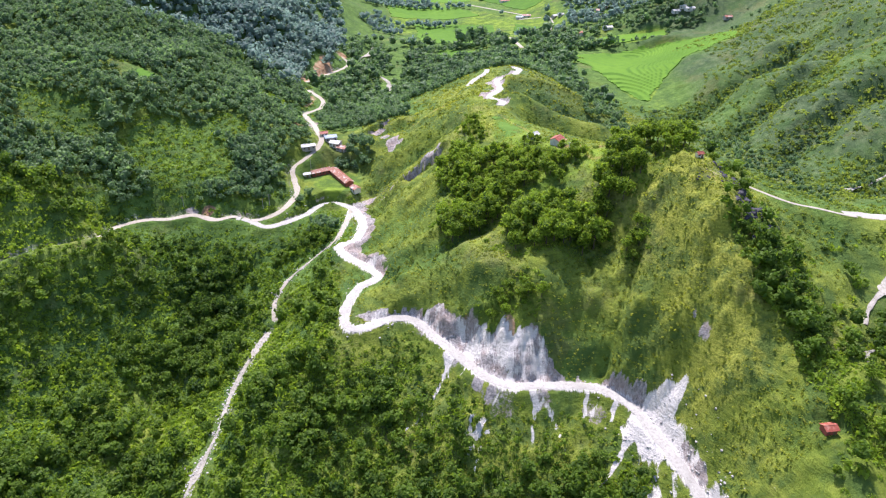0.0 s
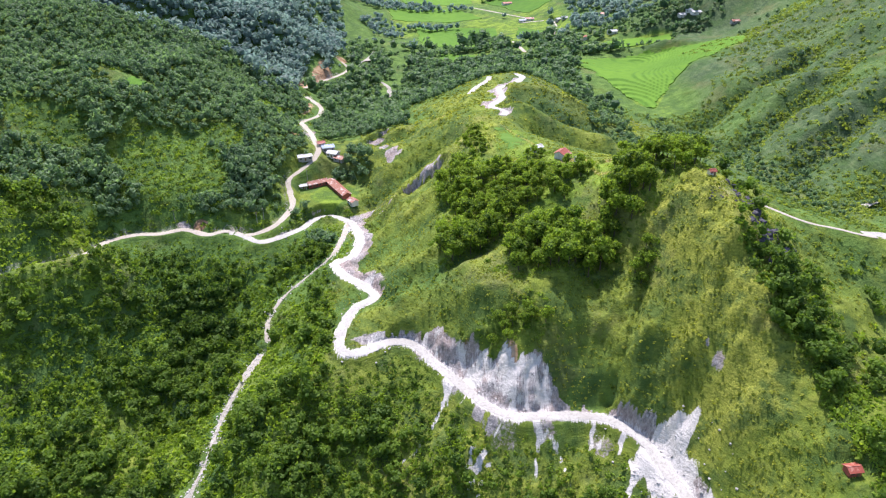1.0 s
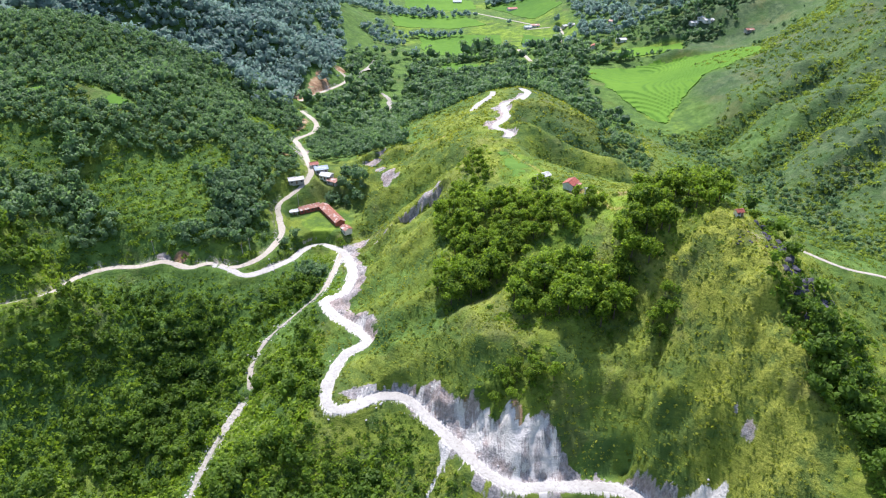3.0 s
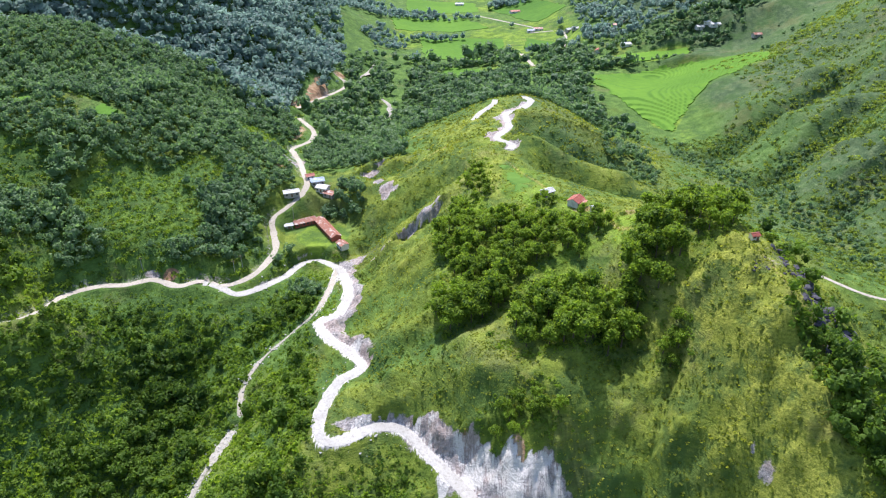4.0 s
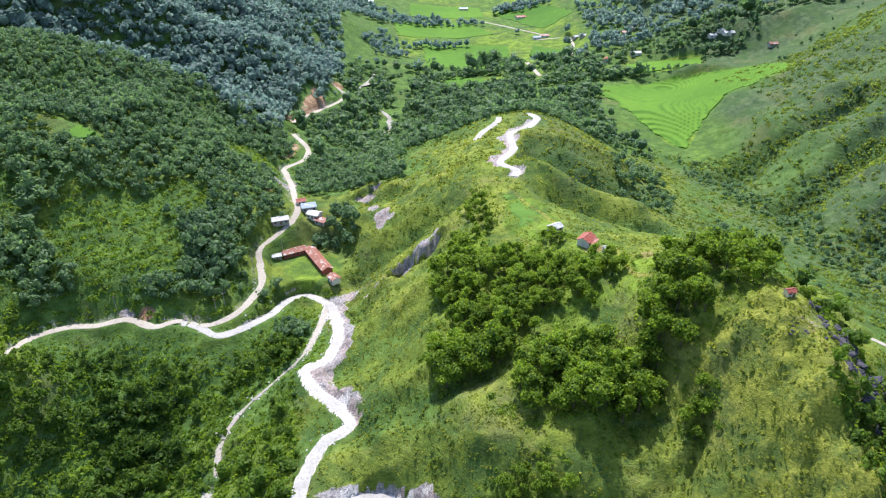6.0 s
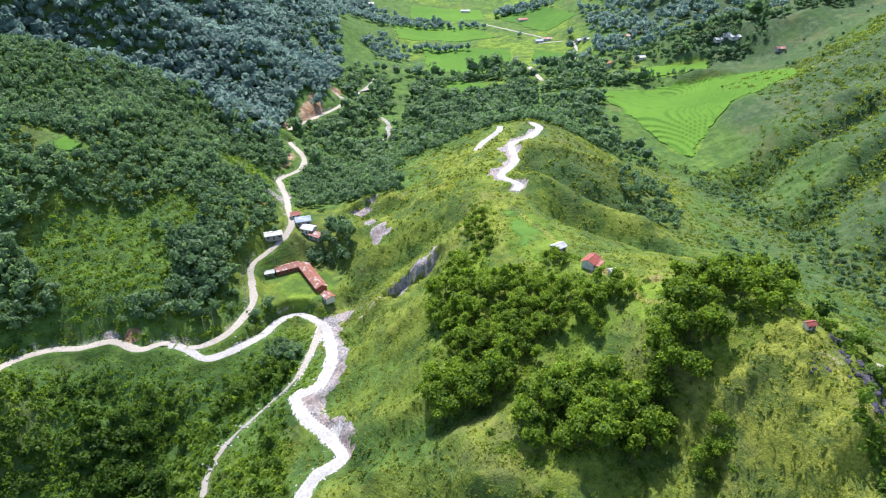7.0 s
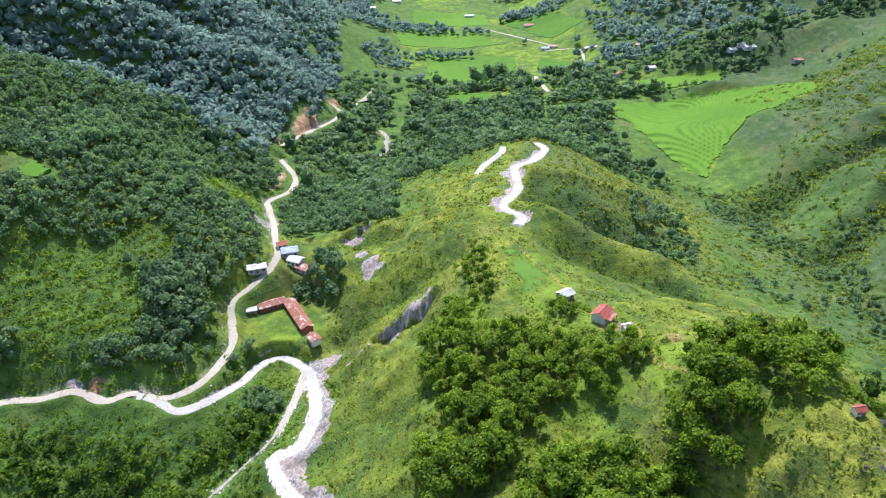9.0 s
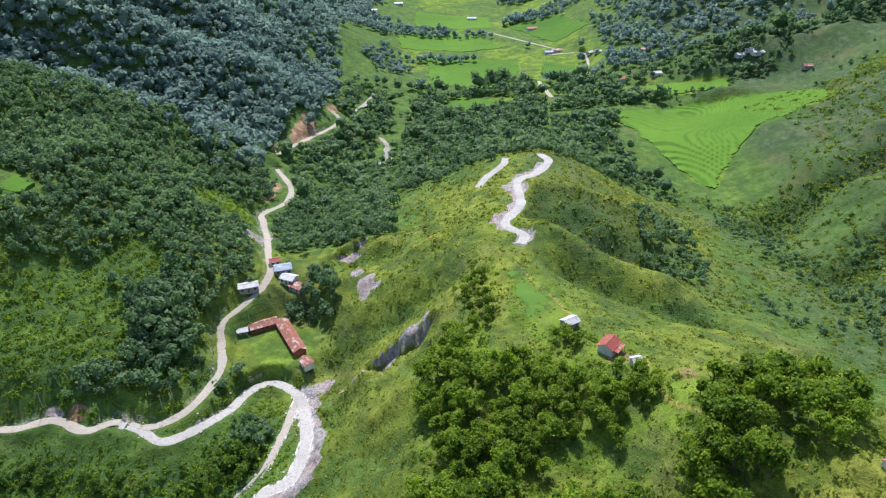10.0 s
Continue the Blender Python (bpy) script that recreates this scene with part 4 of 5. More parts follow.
# ---------------------------------------------------------------- fields: stepped sheets of young rice
def field(corners, rise, label, material):
    c = np.array(corners, float)
    cell = 1.0 if len(corners) == 6 else 2.0
    gx, gy = np.arange(c[:, 0].min(), c[:, 0].max() + cell, cell), np.arange(c[:, 1].min(), c[:, 1].max() + cell, cell)
    fx, fy = np.meshgrid(gx, gy)
    mx, my = fx + 3 * vnoise(fx / 11, fy / 11, 171), fy + 3 * vnoise(fx / 11, fy / 11, 172)
    inside = within(corners, mx, my)
    z = sample(Z, fx, fy)
    for _ in range(6):
        z = (z + np.roll(z, 1, 0) + np.roll(z, -1, 0) + np.roll(z, 1, 1) + np.roll(z, -1, 1)) / 5
    z = z + (0.35 if len(corners) == 6 else 0.9 if rise else 0.5)
    if rise:
        q = z / rise + 0.18 * fbm(fx, fy, 60, 2, 173)
        z = z + (np.floor(q) + smooth(0.72, 1.0, q - np.floor(q)) - q) * rise
    z = z + 0.15 * vnoise(fx / 3, fy / 3, 174)
    n, k = fx.shape
    cells = inside[:-1, :-1] & inside[1:, 1:] & inside[1:, :-1] & inside[:-1, 1:]
    at = (np.arange(n - 1)[:, None] * k + np.arange(k - 1)[None, :])[cells]
    tint = 0.5 + 0.35 * fbm(fx, fy, 60, 3, 175) + 0.15 * vnoise(fx / 5, fy / 5, 176)
    if rise:
        tint = tint - 0.6 * smooth(0.6, 0.8, q - np.floor(q))
    mesh = fill("field", np.stack([fx, fy, z], -1).reshape(-1, 3), np.stack([at, at + 1, at + k + 1, at + k], -1), material, False, (("tint", "FLOAT", np.clip(tint, 0, 1)),))
    skirt = bmesh.new()
    skirt.from_mesh(mesh)
    bmesh.ops.delete(skirt, geom=[v for v in skirt.verts if not v.link_faces], context="VERTS")
    edge = bmesh.ops.extrude_edge_only(skirt, edges=[e for e in skirt.edges if e.is_boundary])
    bmesh.ops.translate(skirt, verts=[v for v in edge["geom"] if isinstance(v, bmesh.types.BMVert)], vec=(0, 0, -1.6 if len(corners) == 6 else -3.0))
    skirt.to_mesh(mesh)
    skirt.free()
    return tagged(new("field", mesh), label, "field", kind="structure")


for corners, rise, label, crop in FIELDS:
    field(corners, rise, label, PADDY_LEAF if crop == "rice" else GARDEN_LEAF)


# ---------------------------------------------------------------- plants
rng = np.random.default_rng(7)


def unit(v):
    return v / (np.linalg.norm(v, axis=-1, keepdims=True) + 1e-9)


def leaf_cards(centre, normal, size, r):
    """Kite-shaped leaf sprays, bent along the middle: 4 corners each."""
    a = unit(np.cross(normal, r.normal(size=normal.shape)))
    c = np.cross(normal, a)
    s = size[:, None]
    return np.stack([centre - a * s * 0.55, centre - c * s * 0.38 - normal * s * 0.12, centre + a * s * 0.55, centre + c * s * 0.38 - normal * s * 0.12], 1)


def cube_ball():
    """24 quads round a unit ball, as corners (24, 4, 3)."""
    quads = []
    for ax in range(3):
        for side in (-1, 1):
            for u0 in (-1, 0):
                for v0 in (-1, 0):
                    loop = [(u0, v0), (u0 + 1, v0), (u0 + 1, v0 + 1), (u0, v0 + 1)]
                    if side < 0:
                        loop = loop[::-1]
                    q = np.zeros((4, 3))
                    for k, (u, v) in enumerate(loop):
                        q[k, ax], q[k, (ax + 1) % 3], q[k, (ax + 2) % 3] = side, u, v
                    quads.append(q)
    return unit(np.array(quads))


BALL = cube_ball()


def core(at, size, r):
    """Lumpy leaf masses inside the lobes of a crown."""
    out = []
    for c, s in zip(at, size):
        f = r.uniform(3, 9, 3)
        lump = 1 + 0.16 * np.sin(BALL[..., 0] * f[0] + f[1]) + 0.14 * np.sin(BALL[..., 1] * f[1] + BALL[..., 2] * f[2])
        out.append(c + BALL * (lump[..., None] * s) * np.array([1, 1, 0.82]))
    return np.concatenate(out)


def crown(r, radius, tall, lobes, leaves, size, base=0.35, masses=1, lump=(0.34, 0.58), lift=0.25, inside=0.56):
    """Corners (n, 4, 3) of a crown of leaf sprays on uneven lobes; its foot is the origin. masses: 1 one inner mass, 2 one in each lobe. Returns the leaves first."""
    at = unit(r.normal(size=(lobes, 3))) * r.uniform(0.3, 0.78, (lobes, 1))
    at = at * np.array([radius, radius, tall * 0.34]) + np.array([0, 0, tall * 0.60])
    big = r.uniform(*lump, lobes) * radius
    k = r.choice(lobes, leaves, p=big ** 2 / (big ** 2).sum())
    way = unit(r.normal(size=(leaves, 3)) + np.array([0, 0, 0.45]))
    centre = at[k] + way * (big[k] * r.uniform(0.72, 1.15, leaves))[:, None] * np.array([1, 1, 0.85])
    centre[:, 2] = np.maximum(centre[:, 2], tall * base * r.uniform(0.5, 1, leaves))
    cards = leaf_cards(centre, unit(way + r.normal(size=(leaves, 3)) * 0.6 + np.array([0, 0, lift])), size * r.uniform(0.55, 1.4, leaves), r)
    inner = core(at[::2], big[::2] * 0.72, r) if masses == 2 else core(np.array([[0, 0, tall * 0.52]]), np.array([radius * inside]), r)
    return np.concatenate([cards, inner])


def scatter(name, kinds, x, y, z, scale, tints, material, label, category, sink=0.0):
    """Many plants of a few kinds joined into one mesh of kind stuff."""
    verts, tint = [], []
    pick = rng.integers(0, len(kinds), len(x))
    turn = rng.uniform(0, 2 * np.pi, len(x))
    for k, quads in enumerate(kinds):
        m = pick == k
        if not m.any():
            continue
        q = quads.reshape(-1, 3)
        c, s = np.cos(turn[m])[:, None], np.sin(turn[m])[:, None]
        sc = scale[m][:, None]
        tall = sc * rng.uniform(0.85, 1.2, sc.shape)
        out = np.stack([(q[:, 0] * c - q[:, 1] * s) * sc + x[m][:, None], (q[:, 0] * s + q[:, 1] * c) * sc + y[m][:, None], q[:, 2] * tall + z[m][:, None] - sink], -1)
        verts.append(out.reshape(-1, 3))
        tint.append(np.repeat(tints[m], len(q)))
    verts, tint = np.concatenate(verts), np.concatenate(tint)
    mesh = fill(name, verts, np.arange(len(verts)).reshape(-1, 4), material, False, (("tint", "FLOAT", tint),))
    return tagged(new(name, mesh), label, category, kind="stuff")


def spread(x0, x1, y0, y1, gap, r):
    """Jittered places, about one every gap metres."""
    gx, gy = np.meshgrid(np.arange(x0, x1, gap), np.arange(y0, y1, gap))
    return (gx.ravel() + r.uniform(-0.5, 0.5, gx.size) * gap, gy.ravel() + r.uniform(-0.5, 0.5, gx.size) * gap)


ROAD_X = np.array([p for p in ROADS["valley_road"][1][4:] + ROADS["upper_road"][1]], float)


def wooded(x, y):
    """How densely trees stand at a place, 0 to 1."""
    west = smooth(4, 14, np.interp(y, ROAD_X[:, 1], ROAD_X[:, 0]) - x) * smooth(318, 335, y)
    west = np.where(y > 770, smooth(-95, -130, x + (y - 770) * 0.16), west)
    low = smooth(-88, -106, x) * smooth(352, 336, y + 0.25 * np.minimum(x + 150, 0))
    low = low * (1.0 + 0.9 * fbm(x, y, 34, 3, 101))
    spur = smooth(-96, -84, x) * smooth(-10, -26, x) * smooth(250, 236, y)
    bench = smooth(-104, -92, x) * smooth(-52, -60, x) * smooth(350, 330, y) * smooth(236, 250, y) * (0.6 + 0.9 * fbm(x, y, 22, 3, 103))
    triangle = np.maximum(smooth(1.0, 0.7, np.hypot((x + 74) / 16, (y - 352) / 20)), smooth(1.0, 0.7, np.hypot((x + 86) / 7, (y - 382) / 18)) * 0.8)
    under = smooth(-22, -8, x) * smooth(86, 70, x) * smooth(214, 196, y) * (0.6 + 0.9 * fbm(x, y, 18, 3, 105))
    hang = smooth(1, 6, np.interp(x, [-56, -46, -40, -16, 8, 29, 63, 82], [300, 262, 254, 257, 233, 214, 216, 199]) - y) * smooth(-60, -54, x) * smooth(84, 78, x) * (0.7 + 0.7 * fbm(x, y, 18, 3, 106))
    row = smooth(1.0, 0.7, np.hypot((x + 62) / 15, (y - 436) / 22))
    valley = np.where(y < 770, smooth(4, 9, x - np.interp(y, ROAD_X[:, 1], ROAD_X[:, 0])), smooth(-114, -104, x)) * smooth(-20, -48, x + 0.10 * (y - 480)) * smooth(468, 486, y) * smooth(890, 850, y) * (1.1 + 0.6 * fbm(x, y, 40, 3, 107))
    north = smooth(-60, -30, x) * smooth(90, 70, x) * smooth(545, 590, y) * smooth(890, 850, y) * (1.0 + 0.7 * fbm(x, y, 40, 3, 109))
    ridge = smooth(70, 90, x) * smooth(168, 150, x) * smooth(560, 600, y) * smooth(780, 740, y) * (0.75 + 0.6 * fbm(x, y, 40, 3, 111))
    cut = smooth(1.0, 0.6, np.hypot((x - 118) / 20, (y - 480) / 50)) * 0.6
    east = smooth(126, 140, x) * smooth(190, 172, x) * smooth(262, 250, y) * (0.12 + 0.9 * fbm(x, y, 22, 3, 113))
    band = np.interp(y, [160, 172, 182, 194, 203, 212, 220, 230, 241, 249], [142, 141, 139.5, 138, 135.5, 132.5, 129.5, 126, 124.5, 121.5])
    flank = smooth(9, 5, np.abs(x - band + 3 * fbm(x, y, 12, 2, 115))) * smooth(150, 158, y) * smooth(256, 248, y)
    brink = x - np.interp(y, [225, 243, 283, 292], [136, 129, 118, 116])
    brow = smooth(1, 4, brink) * smooth(20, 12, brink) * smooth(222, 232, y) * smooth(296, 288, y) * (0.7 + 0.7 * fbm(x, y, 12, 3, 116))
    gully = smooth(14, 5, np.abs(x - np.interp(y, [300, 360, 440, 515, 580, 620], [198, 196, 196, 184, 178, 185]))) * smooth(300, 330, y) * smooth(640, 600, y) * 0.55
    slope = np.maximum(smooth(205, 240, x), smooth(140, 165, x) * smooth(320, 345, y)) * smooth(840, 760, y) * smooth(0.1, 0.9, fbm(x, y, 45, 4, 117) - sample(HUMP, x, y) * 0.8) * 0.8
    hedge = smooth(800, 840, y) * smooth(-120, -90, x) * smooth(175, 150, x) * smooth(-0.15, 0.25, fbm(x, y * 1.4, 70, 3, 119))
    hedge = np.where((y > 1130) & (x > -260), smooth(0.05, 0.3, fbm(x, y, 90, 3, 121)), hedge * 0.9)
    strip = smooth(1.0, 0.6, np.abs(y - (808 + 0.22 * (x - 150))) / 13) * smooth(70, 100, x) * smooth(330, 300, x)
    hills = smooth(140, 190, x - 0.12 * (y - 900)) * smooth(846, 866, y) * (0.72 + 1.0 * fbm(x, y, 80, 3, 123))
    far = np.where(y > 1180, smooth(-140, -210, x), 0)
    return np.clip(np.max([west, low, spur, bench, triangle, under, hang, row, valley, north, ridge, cut, east, flank, brow, gully, slope, hedge, strip, hills, far], axis=0), 0, 1)


# clearings and fields in the woods: x, y, rx, ry
CLEARINGS = [(-128, 690, 8, 46), (-112, 766, 10, 12), (-92, 820, 7, 46), (-62, 722, 8, 32), (-68, 684, 11, 6), (-76, 447, 10, 9), (-74, 438, 7, 5), (-199, 447, 13, 11), (-239, 440, 10, 7), (-160, 392, 32, 27), (-225, 392, 24, 16), (-124, 505, 16, 18), (-140, 428, 14, 14), (-69, 408, 22, 20), (-196, 345, 10, 8), (-150, 312, 12, 9), (-175, 262, 16, 11), (-190, 215, 22, 12), (-150, 196, 14, 9),
             (-118, 225, 9, 14), (-76, 258, 12, 12), (200, 690, 66, 105), (225, 835, 46, 14), (20, 835, 36, 30), (10, 960, 68, 64), (-10, 1100, 100, 62), (110, 950, 38, 48), (-40, 1240, 60, 40), (130, 1110, 40, 60), (131, 168, 9, 9), (112, 276, 9, 9)]


def open_ground(x, y):
    keep_out = np.zeros_like(x)
    for cx, cy, rx, ry in CLEARINGS:
        keep_out = np.maximum(keep_out, smooth(1.12, 0.9, np.hypot((x - cx) / rx, (y - cy) / ry) + 0.15 * fbm(x, y, 12, 2, 131)))
    return keep_out


def clear_of_roads(x, y, gap):
    return (sample(NEAR_ROAD, x, y) > gap) & (sample(NEAR_ROAD, x, y + 4) > gap - 1.2) & (sample(NEAR_ROAD, x, y + 8) > gap - 2.0) & ((x > -100) | (y > 420) | (sample(NEAR_ROAD, x, y + 13) > 0) & (sample(NEAR_ROAD, x, y - 5) > 1) & (sample(NEAR_ROAD, x, y - 10) > 0))


def stony(x, y):
    """The line of boulders down from the summit."""
    u = np.clip((280 - y) / 38, 0, 1)
    return smooth(5.5, 3.0, np.abs(x - 120.5 - 14 * u)) * smooth(288, 282, y) * smooth(236, 242, y)


BROOKS = np.vstack([curve([(188, 242, 0), (181, 234, 0), (175, 229, 0), (168.5, 222, 0), (163.5, 214, 0)], 2.0), curve([(250, 351, 0), (236, 343, 0), (226, 340, 0), (216, 336, 0)], 2.0)])


def brook(x, y):
    """Bare margins of the rocky brooks on the eastern side."""
    return smooth(6.0, 3.5, nearest(x, y, BROOKS)[0])


def lowered(x, y, size):
    """Growth kept low on the downhill verge of the roads."""
    for k in (5, 9, 13, 17, 21, 25):
        beside = sample(NEAR_ROAD, x, y + k) < 1.2
        size = np.where(beside, np.minimum(size, 0.35 + 0.085 * k), size)
    return size


def is_lower(x, y):
    return ((x < -40) & (y < 352 + 0.25 * np.minimum(x + 150, 0))) | (y < 260) | (x > 112) & (x < 150) & (y < 298)


WOOD_KINDS = [crown(np.random.default_rng(20 + k), 1.0, 2.1 + 0.25 * (k % 3), 7 + k % 3, 50, 0.44, 0.2) for k in range(6)]
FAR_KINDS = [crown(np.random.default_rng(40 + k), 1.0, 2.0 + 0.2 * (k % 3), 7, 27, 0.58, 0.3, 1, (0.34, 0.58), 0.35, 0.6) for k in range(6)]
WOOD_KINDS, FAR_KINDS = [[q[q[..., 2].mean(1) > 0.72] for q in kinds] for kinds in (WOOD_KINDS, FAR_KINDS)]

for name, label, (x0, x1, y0, y1, gap), kinds, radius, material in (
        ("woodland", "dense dark green broadleaf woodland on the valley slopes", (-330, 240, 150, 670, 3.9), WOOD_KINDS, 3.8, WOOD_LEAF),
        ("far_woodland", "dark woods covering the distant hillsides, leaves tinted pale blue for haze", (-470, 620, 530, 1450, 5.8), FAR_KINDS, 5.0, FAR_LEAF)):
    x, y = spread(x0, x1, y0, y1, gap, rng)
    dens = wooded(x, y) * (1 - open_ground(x, y)) * smooth(0.75, 0.4, sample(np.clip(rock, 0, 1), x, y))
    keep_it = (rng.uniform(0, 1, len(x)) < dens * 1.05) & clear_of_roads(x, y, 2.2)
    in_view = (np.abs(x - 5) < y * 0.57 + 85) & (x > -440) & ((y < 1000) | (x > -310))
    blend = smooth(530, 670, y) > rng.uniform(0, 1, len(x))
    in_view = in_view & (blend if name == "far_woodland" else ~blend)
    in_view = in_view & ((y < 880) | (rng.uniform(0, 1, len(x)) < 0.5))
    x, y = x[keep_it & in_view], y[keep_it & in_view]
    size = radius * (0.62 + 0.55 * rng.uniform(0, 1, len(x)) ** 1.3) * (0.8 + 0.35 * (fbm(x, y, 40, 2, 141) + 0.4))
    tint = np.clip(0.45 + 0.35 * fbm(x, y, 50, 3, 143) + rng.normal(0, 0.16, len(x)), 0, 1)
    size = np.where((x > 150) & (y < 600) | (x > 205) & (y < 840), size * 0.55, size)
    size = np.where((x < -120) & (y > 560), size * np.where(name == "woodland", 1.1, 1.4), np.where(y > 880, size * 1.2, np.where(y > 560, size * 0.78, size)))
    size = lowered(x, y, size)
    if name == "woodland":
        lower = is_lower(x, y)
        x, y, size, tint = x[~lower], y[~lower], size[~lower], tint[~lower]
    else:
        floor_wood = (x > np.interp(y, ROAD_X[:, 1], ROAD_X[:, 0]) + 1) & (x > -130) & (y < 900)
        fx, fy = x[floor_wood], y[floor_wood]
        scatter("valley_trees", kinds, fx, fy, sample(Z, fx, fy), size[floor_wood] * rng.uniform(0.7, 1.7, len(fx)), np.clip(tint[floor_wood] + 0.12 + rng.normal(0, 0.2, len(fx)), 0, 1), WOOD_LEAF, "green trees and thickets filling the valley bottom", "woods", 0.5)
        x, y, size, tint = x[~floor_wood], y[~floor_wood], size[~floor_wood], tint[~floor_wood]
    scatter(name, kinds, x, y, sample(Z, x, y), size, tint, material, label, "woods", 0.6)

# the bushy lower slopes: a close cover of low leafy mounds, with trees of all sizes standing in it
def mound(r, leaves, size):
    way = unit(r.normal(size=(leaves, 3)) * np.array([1, 1, 0.7]) + np.array([0, 0, 0.5]))
    way[:, 2] = np.abs(way[:, 2])
    centre = way * r.uniform(0.6, 1.05, (leaves, 1)) * np.array([1, 1, 0.75])
    return leaf_cards(centre, unit(way + r.normal(size=(leaves, 3)) * 0.45), size * r.uniform(0.6, 1.4, leaves), r)


MOUNDS = [mound(np.random.default_rng(90 + k), 20, 0.62) for k in range(6)]
shown = lambda x, y: np.abs(x - 5) < np.maximum(y * 0.57 + 82, y * 0.62)
x, y = spread(-300, 200, 104, 530, 2.3, rng)
bare = np.clip(np.maximum(np.maximum(rock, chalk), 1.4 * washed), 0, 1)
dens = np.maximum(wooded(x, y), 0.9 * smooth(-50, -58, x)) * smooth(0.6, 0.3, sample(bare, x, y)) * (1 - 0.5 * stony(x, y)) * (1 - brook(x, y))
keep_it = (rng.uniform(0, 1, len(x)) < dens * 0.95 * smooth(128, 156, y + 30 * fbm(x, y, 30, 3, 148))) & (np.hypot(x - 131, y - 169) > 6) & (sample(NEAR_ROAD, x, y) > 0.9) & (sample(NEAR_ROAD, x, y + 2) > 0.4) & (is_lower(x, y) | (x < -52) & (y < 392) & (x > -112) | (x < -95) & (y < 374) | (x < -95) & (open_ground(x, y) > 0.3) & (y < 530) & (np.hypot((x + 199) / 11, (y - 447) / 12) > 1) & (np.hypot((x + 239) / 11, (y - 440) / 9) > 1)) & shown(x, y)
x, y = x[keep_it], y[keep_it]
steps = sample(Z, x, y) / 3.0 + 0.35 * fbm(x, y, 24, 2, 158)
fallow = (x < -95) & ~is_lower(x, y) & (np.abs(steps - np.floor(steps) - 0.5) < 0.24) & (rng.uniform(0, 1, len(x)) < 0.85)
x, y = x[~fallow], y[~fallow]
size = (1.15 + 1.9 * rng.uniform(0, 1, len(x)) ** 1.6) * np.where(is_lower(x, y), 1.0, 0.75)
size = lowered(x, y, size)
tint = np.clip(0.5 + 0.75 * fbm(x, y, 36, 3, 147) + rng.normal(0.06, 0.16, len(x)), 0, 1) * np.where(is_lower(x, y), 1.0, 0.62)
scatter("undergrowth", MOUNDS, x, y, sample(Z, x, y), size, tint, LUSH_LEAF, "bright green leafy undergrowth covering the lower slopes", "undergrowth", 0.2)
x, y = spread(-300, 200, 108, 352, 3.6, rng)
dens = wooded(x, y) * smooth(128, 156, y + 30 * fbm(x, y, 30, 3, 148)) * (1 - 0.9 * open_ground(x, y)) * smooth(0.6, 0.3, sample(bare, x, y)) * (1 - 0.8 * stony(x, y)) * (1 - brook(x, y)) * (0.32 + 0.68 * smooth(-0.14, 0.14, fbm(x, y, 26, 3, 145)))
keep_it = (rng.uniform(0, 1, len(x)) < dens) & clear_of_roads(x, y, 1.8) & is_lower(x, y) & shown(x, y)
x, y = x[keep_it], y[keep_it]
size = lowered(x, y, 1.7 + 3.3 * rng.uniform(0, 1, len(x)) ** 1.5)
tint = np.clip(0.40 + 0.5 * fbm(x, y, 30, 3, 149) + rng.normal(0, 0.17, len(x)), 0, 1)
scatter("bushes", [crown(np.random.default_rng(50 + k), 1.0, 1.7 + 0.35 * (k % 3), 6 + k % 3, 78, 0.36, 0.12) for k in range(6)], x, y, sample(Z, x, y), size, tint, BUSH_LEAF, "lush green bushes and trees of mixed sizes on the lower slopes", "bushes", 0.5)

# shrubs on the open slopes
SHRUB_KINDS = [mound(np.random.default_rng(60 + k), 13, 0.72) for k in range(5)]
x, y = spread(-300, 460, 150, 760, 2.6, rng)
dens = 0.03 + 0.9 * smooth(0.2, 0.55, fbm(x, y, 26, 4, 151) - 0.5 * sample(HUMP, x, y)) + 0.35 * smooth(110, 122, x) * smooth(285, 262, y) + 0.25 * smooth(-45, -70, x)
dens = dens + smooth(150, 200, x) * 0.4 + 1.5 * smooth(150, 200, x) * smooth(-0.2, 0.3, fbm(x, y, 38, 4, 155) - 0.4 * sample(HUMP, x, y))
dens = dens + 0.6 * smooth(1.2, 0.6, np.hypot((x - 30) / 17, (y - 246) / 10)) * smooth(232, 240, y)
dens = dens + 0.5 * smooth(20, 40, x) * smooth(160, 140, x) * smooth(395, 420, y) * smooth(570, 540, y) * smooth(-0.2, 0.3, fbm(x, y, 18, 3, 159))
dens = dens + 0.75 * smooth(66, 76, x) * smooth(128, 120, x) * smooth(200, 212, y) * smooth(292, 280, y) * smooth(-0.15, 0.35, fbm(x, y, 12, 3, 160))
dens = dens + smooth(134, 146, x) * smooth(215, 190, x) * (0.35 + 0.9 * smooth(-0.1, 0.35, fbm(x, y, 20, 3, 162))) + 0.45 * smooth(10, -5, x) * smooth(-48, -40, x) * smooth(262, 275, y) * smooth(500, 470, y) * smooth(0.0, 0.35, fbm(x, y, 14, 3, 164))
hedge_step = sample(Z, x, y) / 3.4 + 0.4 * fbm(x, y, 24, 2, 157)
dens = dens + smooth(-100, -112, x) * smooth(600, 560, y) * (0.45 + 1.9 * smooth(0.3, 0.1, np.abs(hedge_step - np.floor(hedge_step) - 0.5)))
plots = np.maximum(smooth(1.1, 0.9, np.hypot((x + 199) / 12, (y - 447) / 12)), smooth(1.1, 0.9, np.hypot((x + 239) / 11, (y - 440) / 9)))
plots = np.maximum(plots, smooth(1.1, 0.9, np.hypot((x + 69) / 17, (y - 408) / 15)))
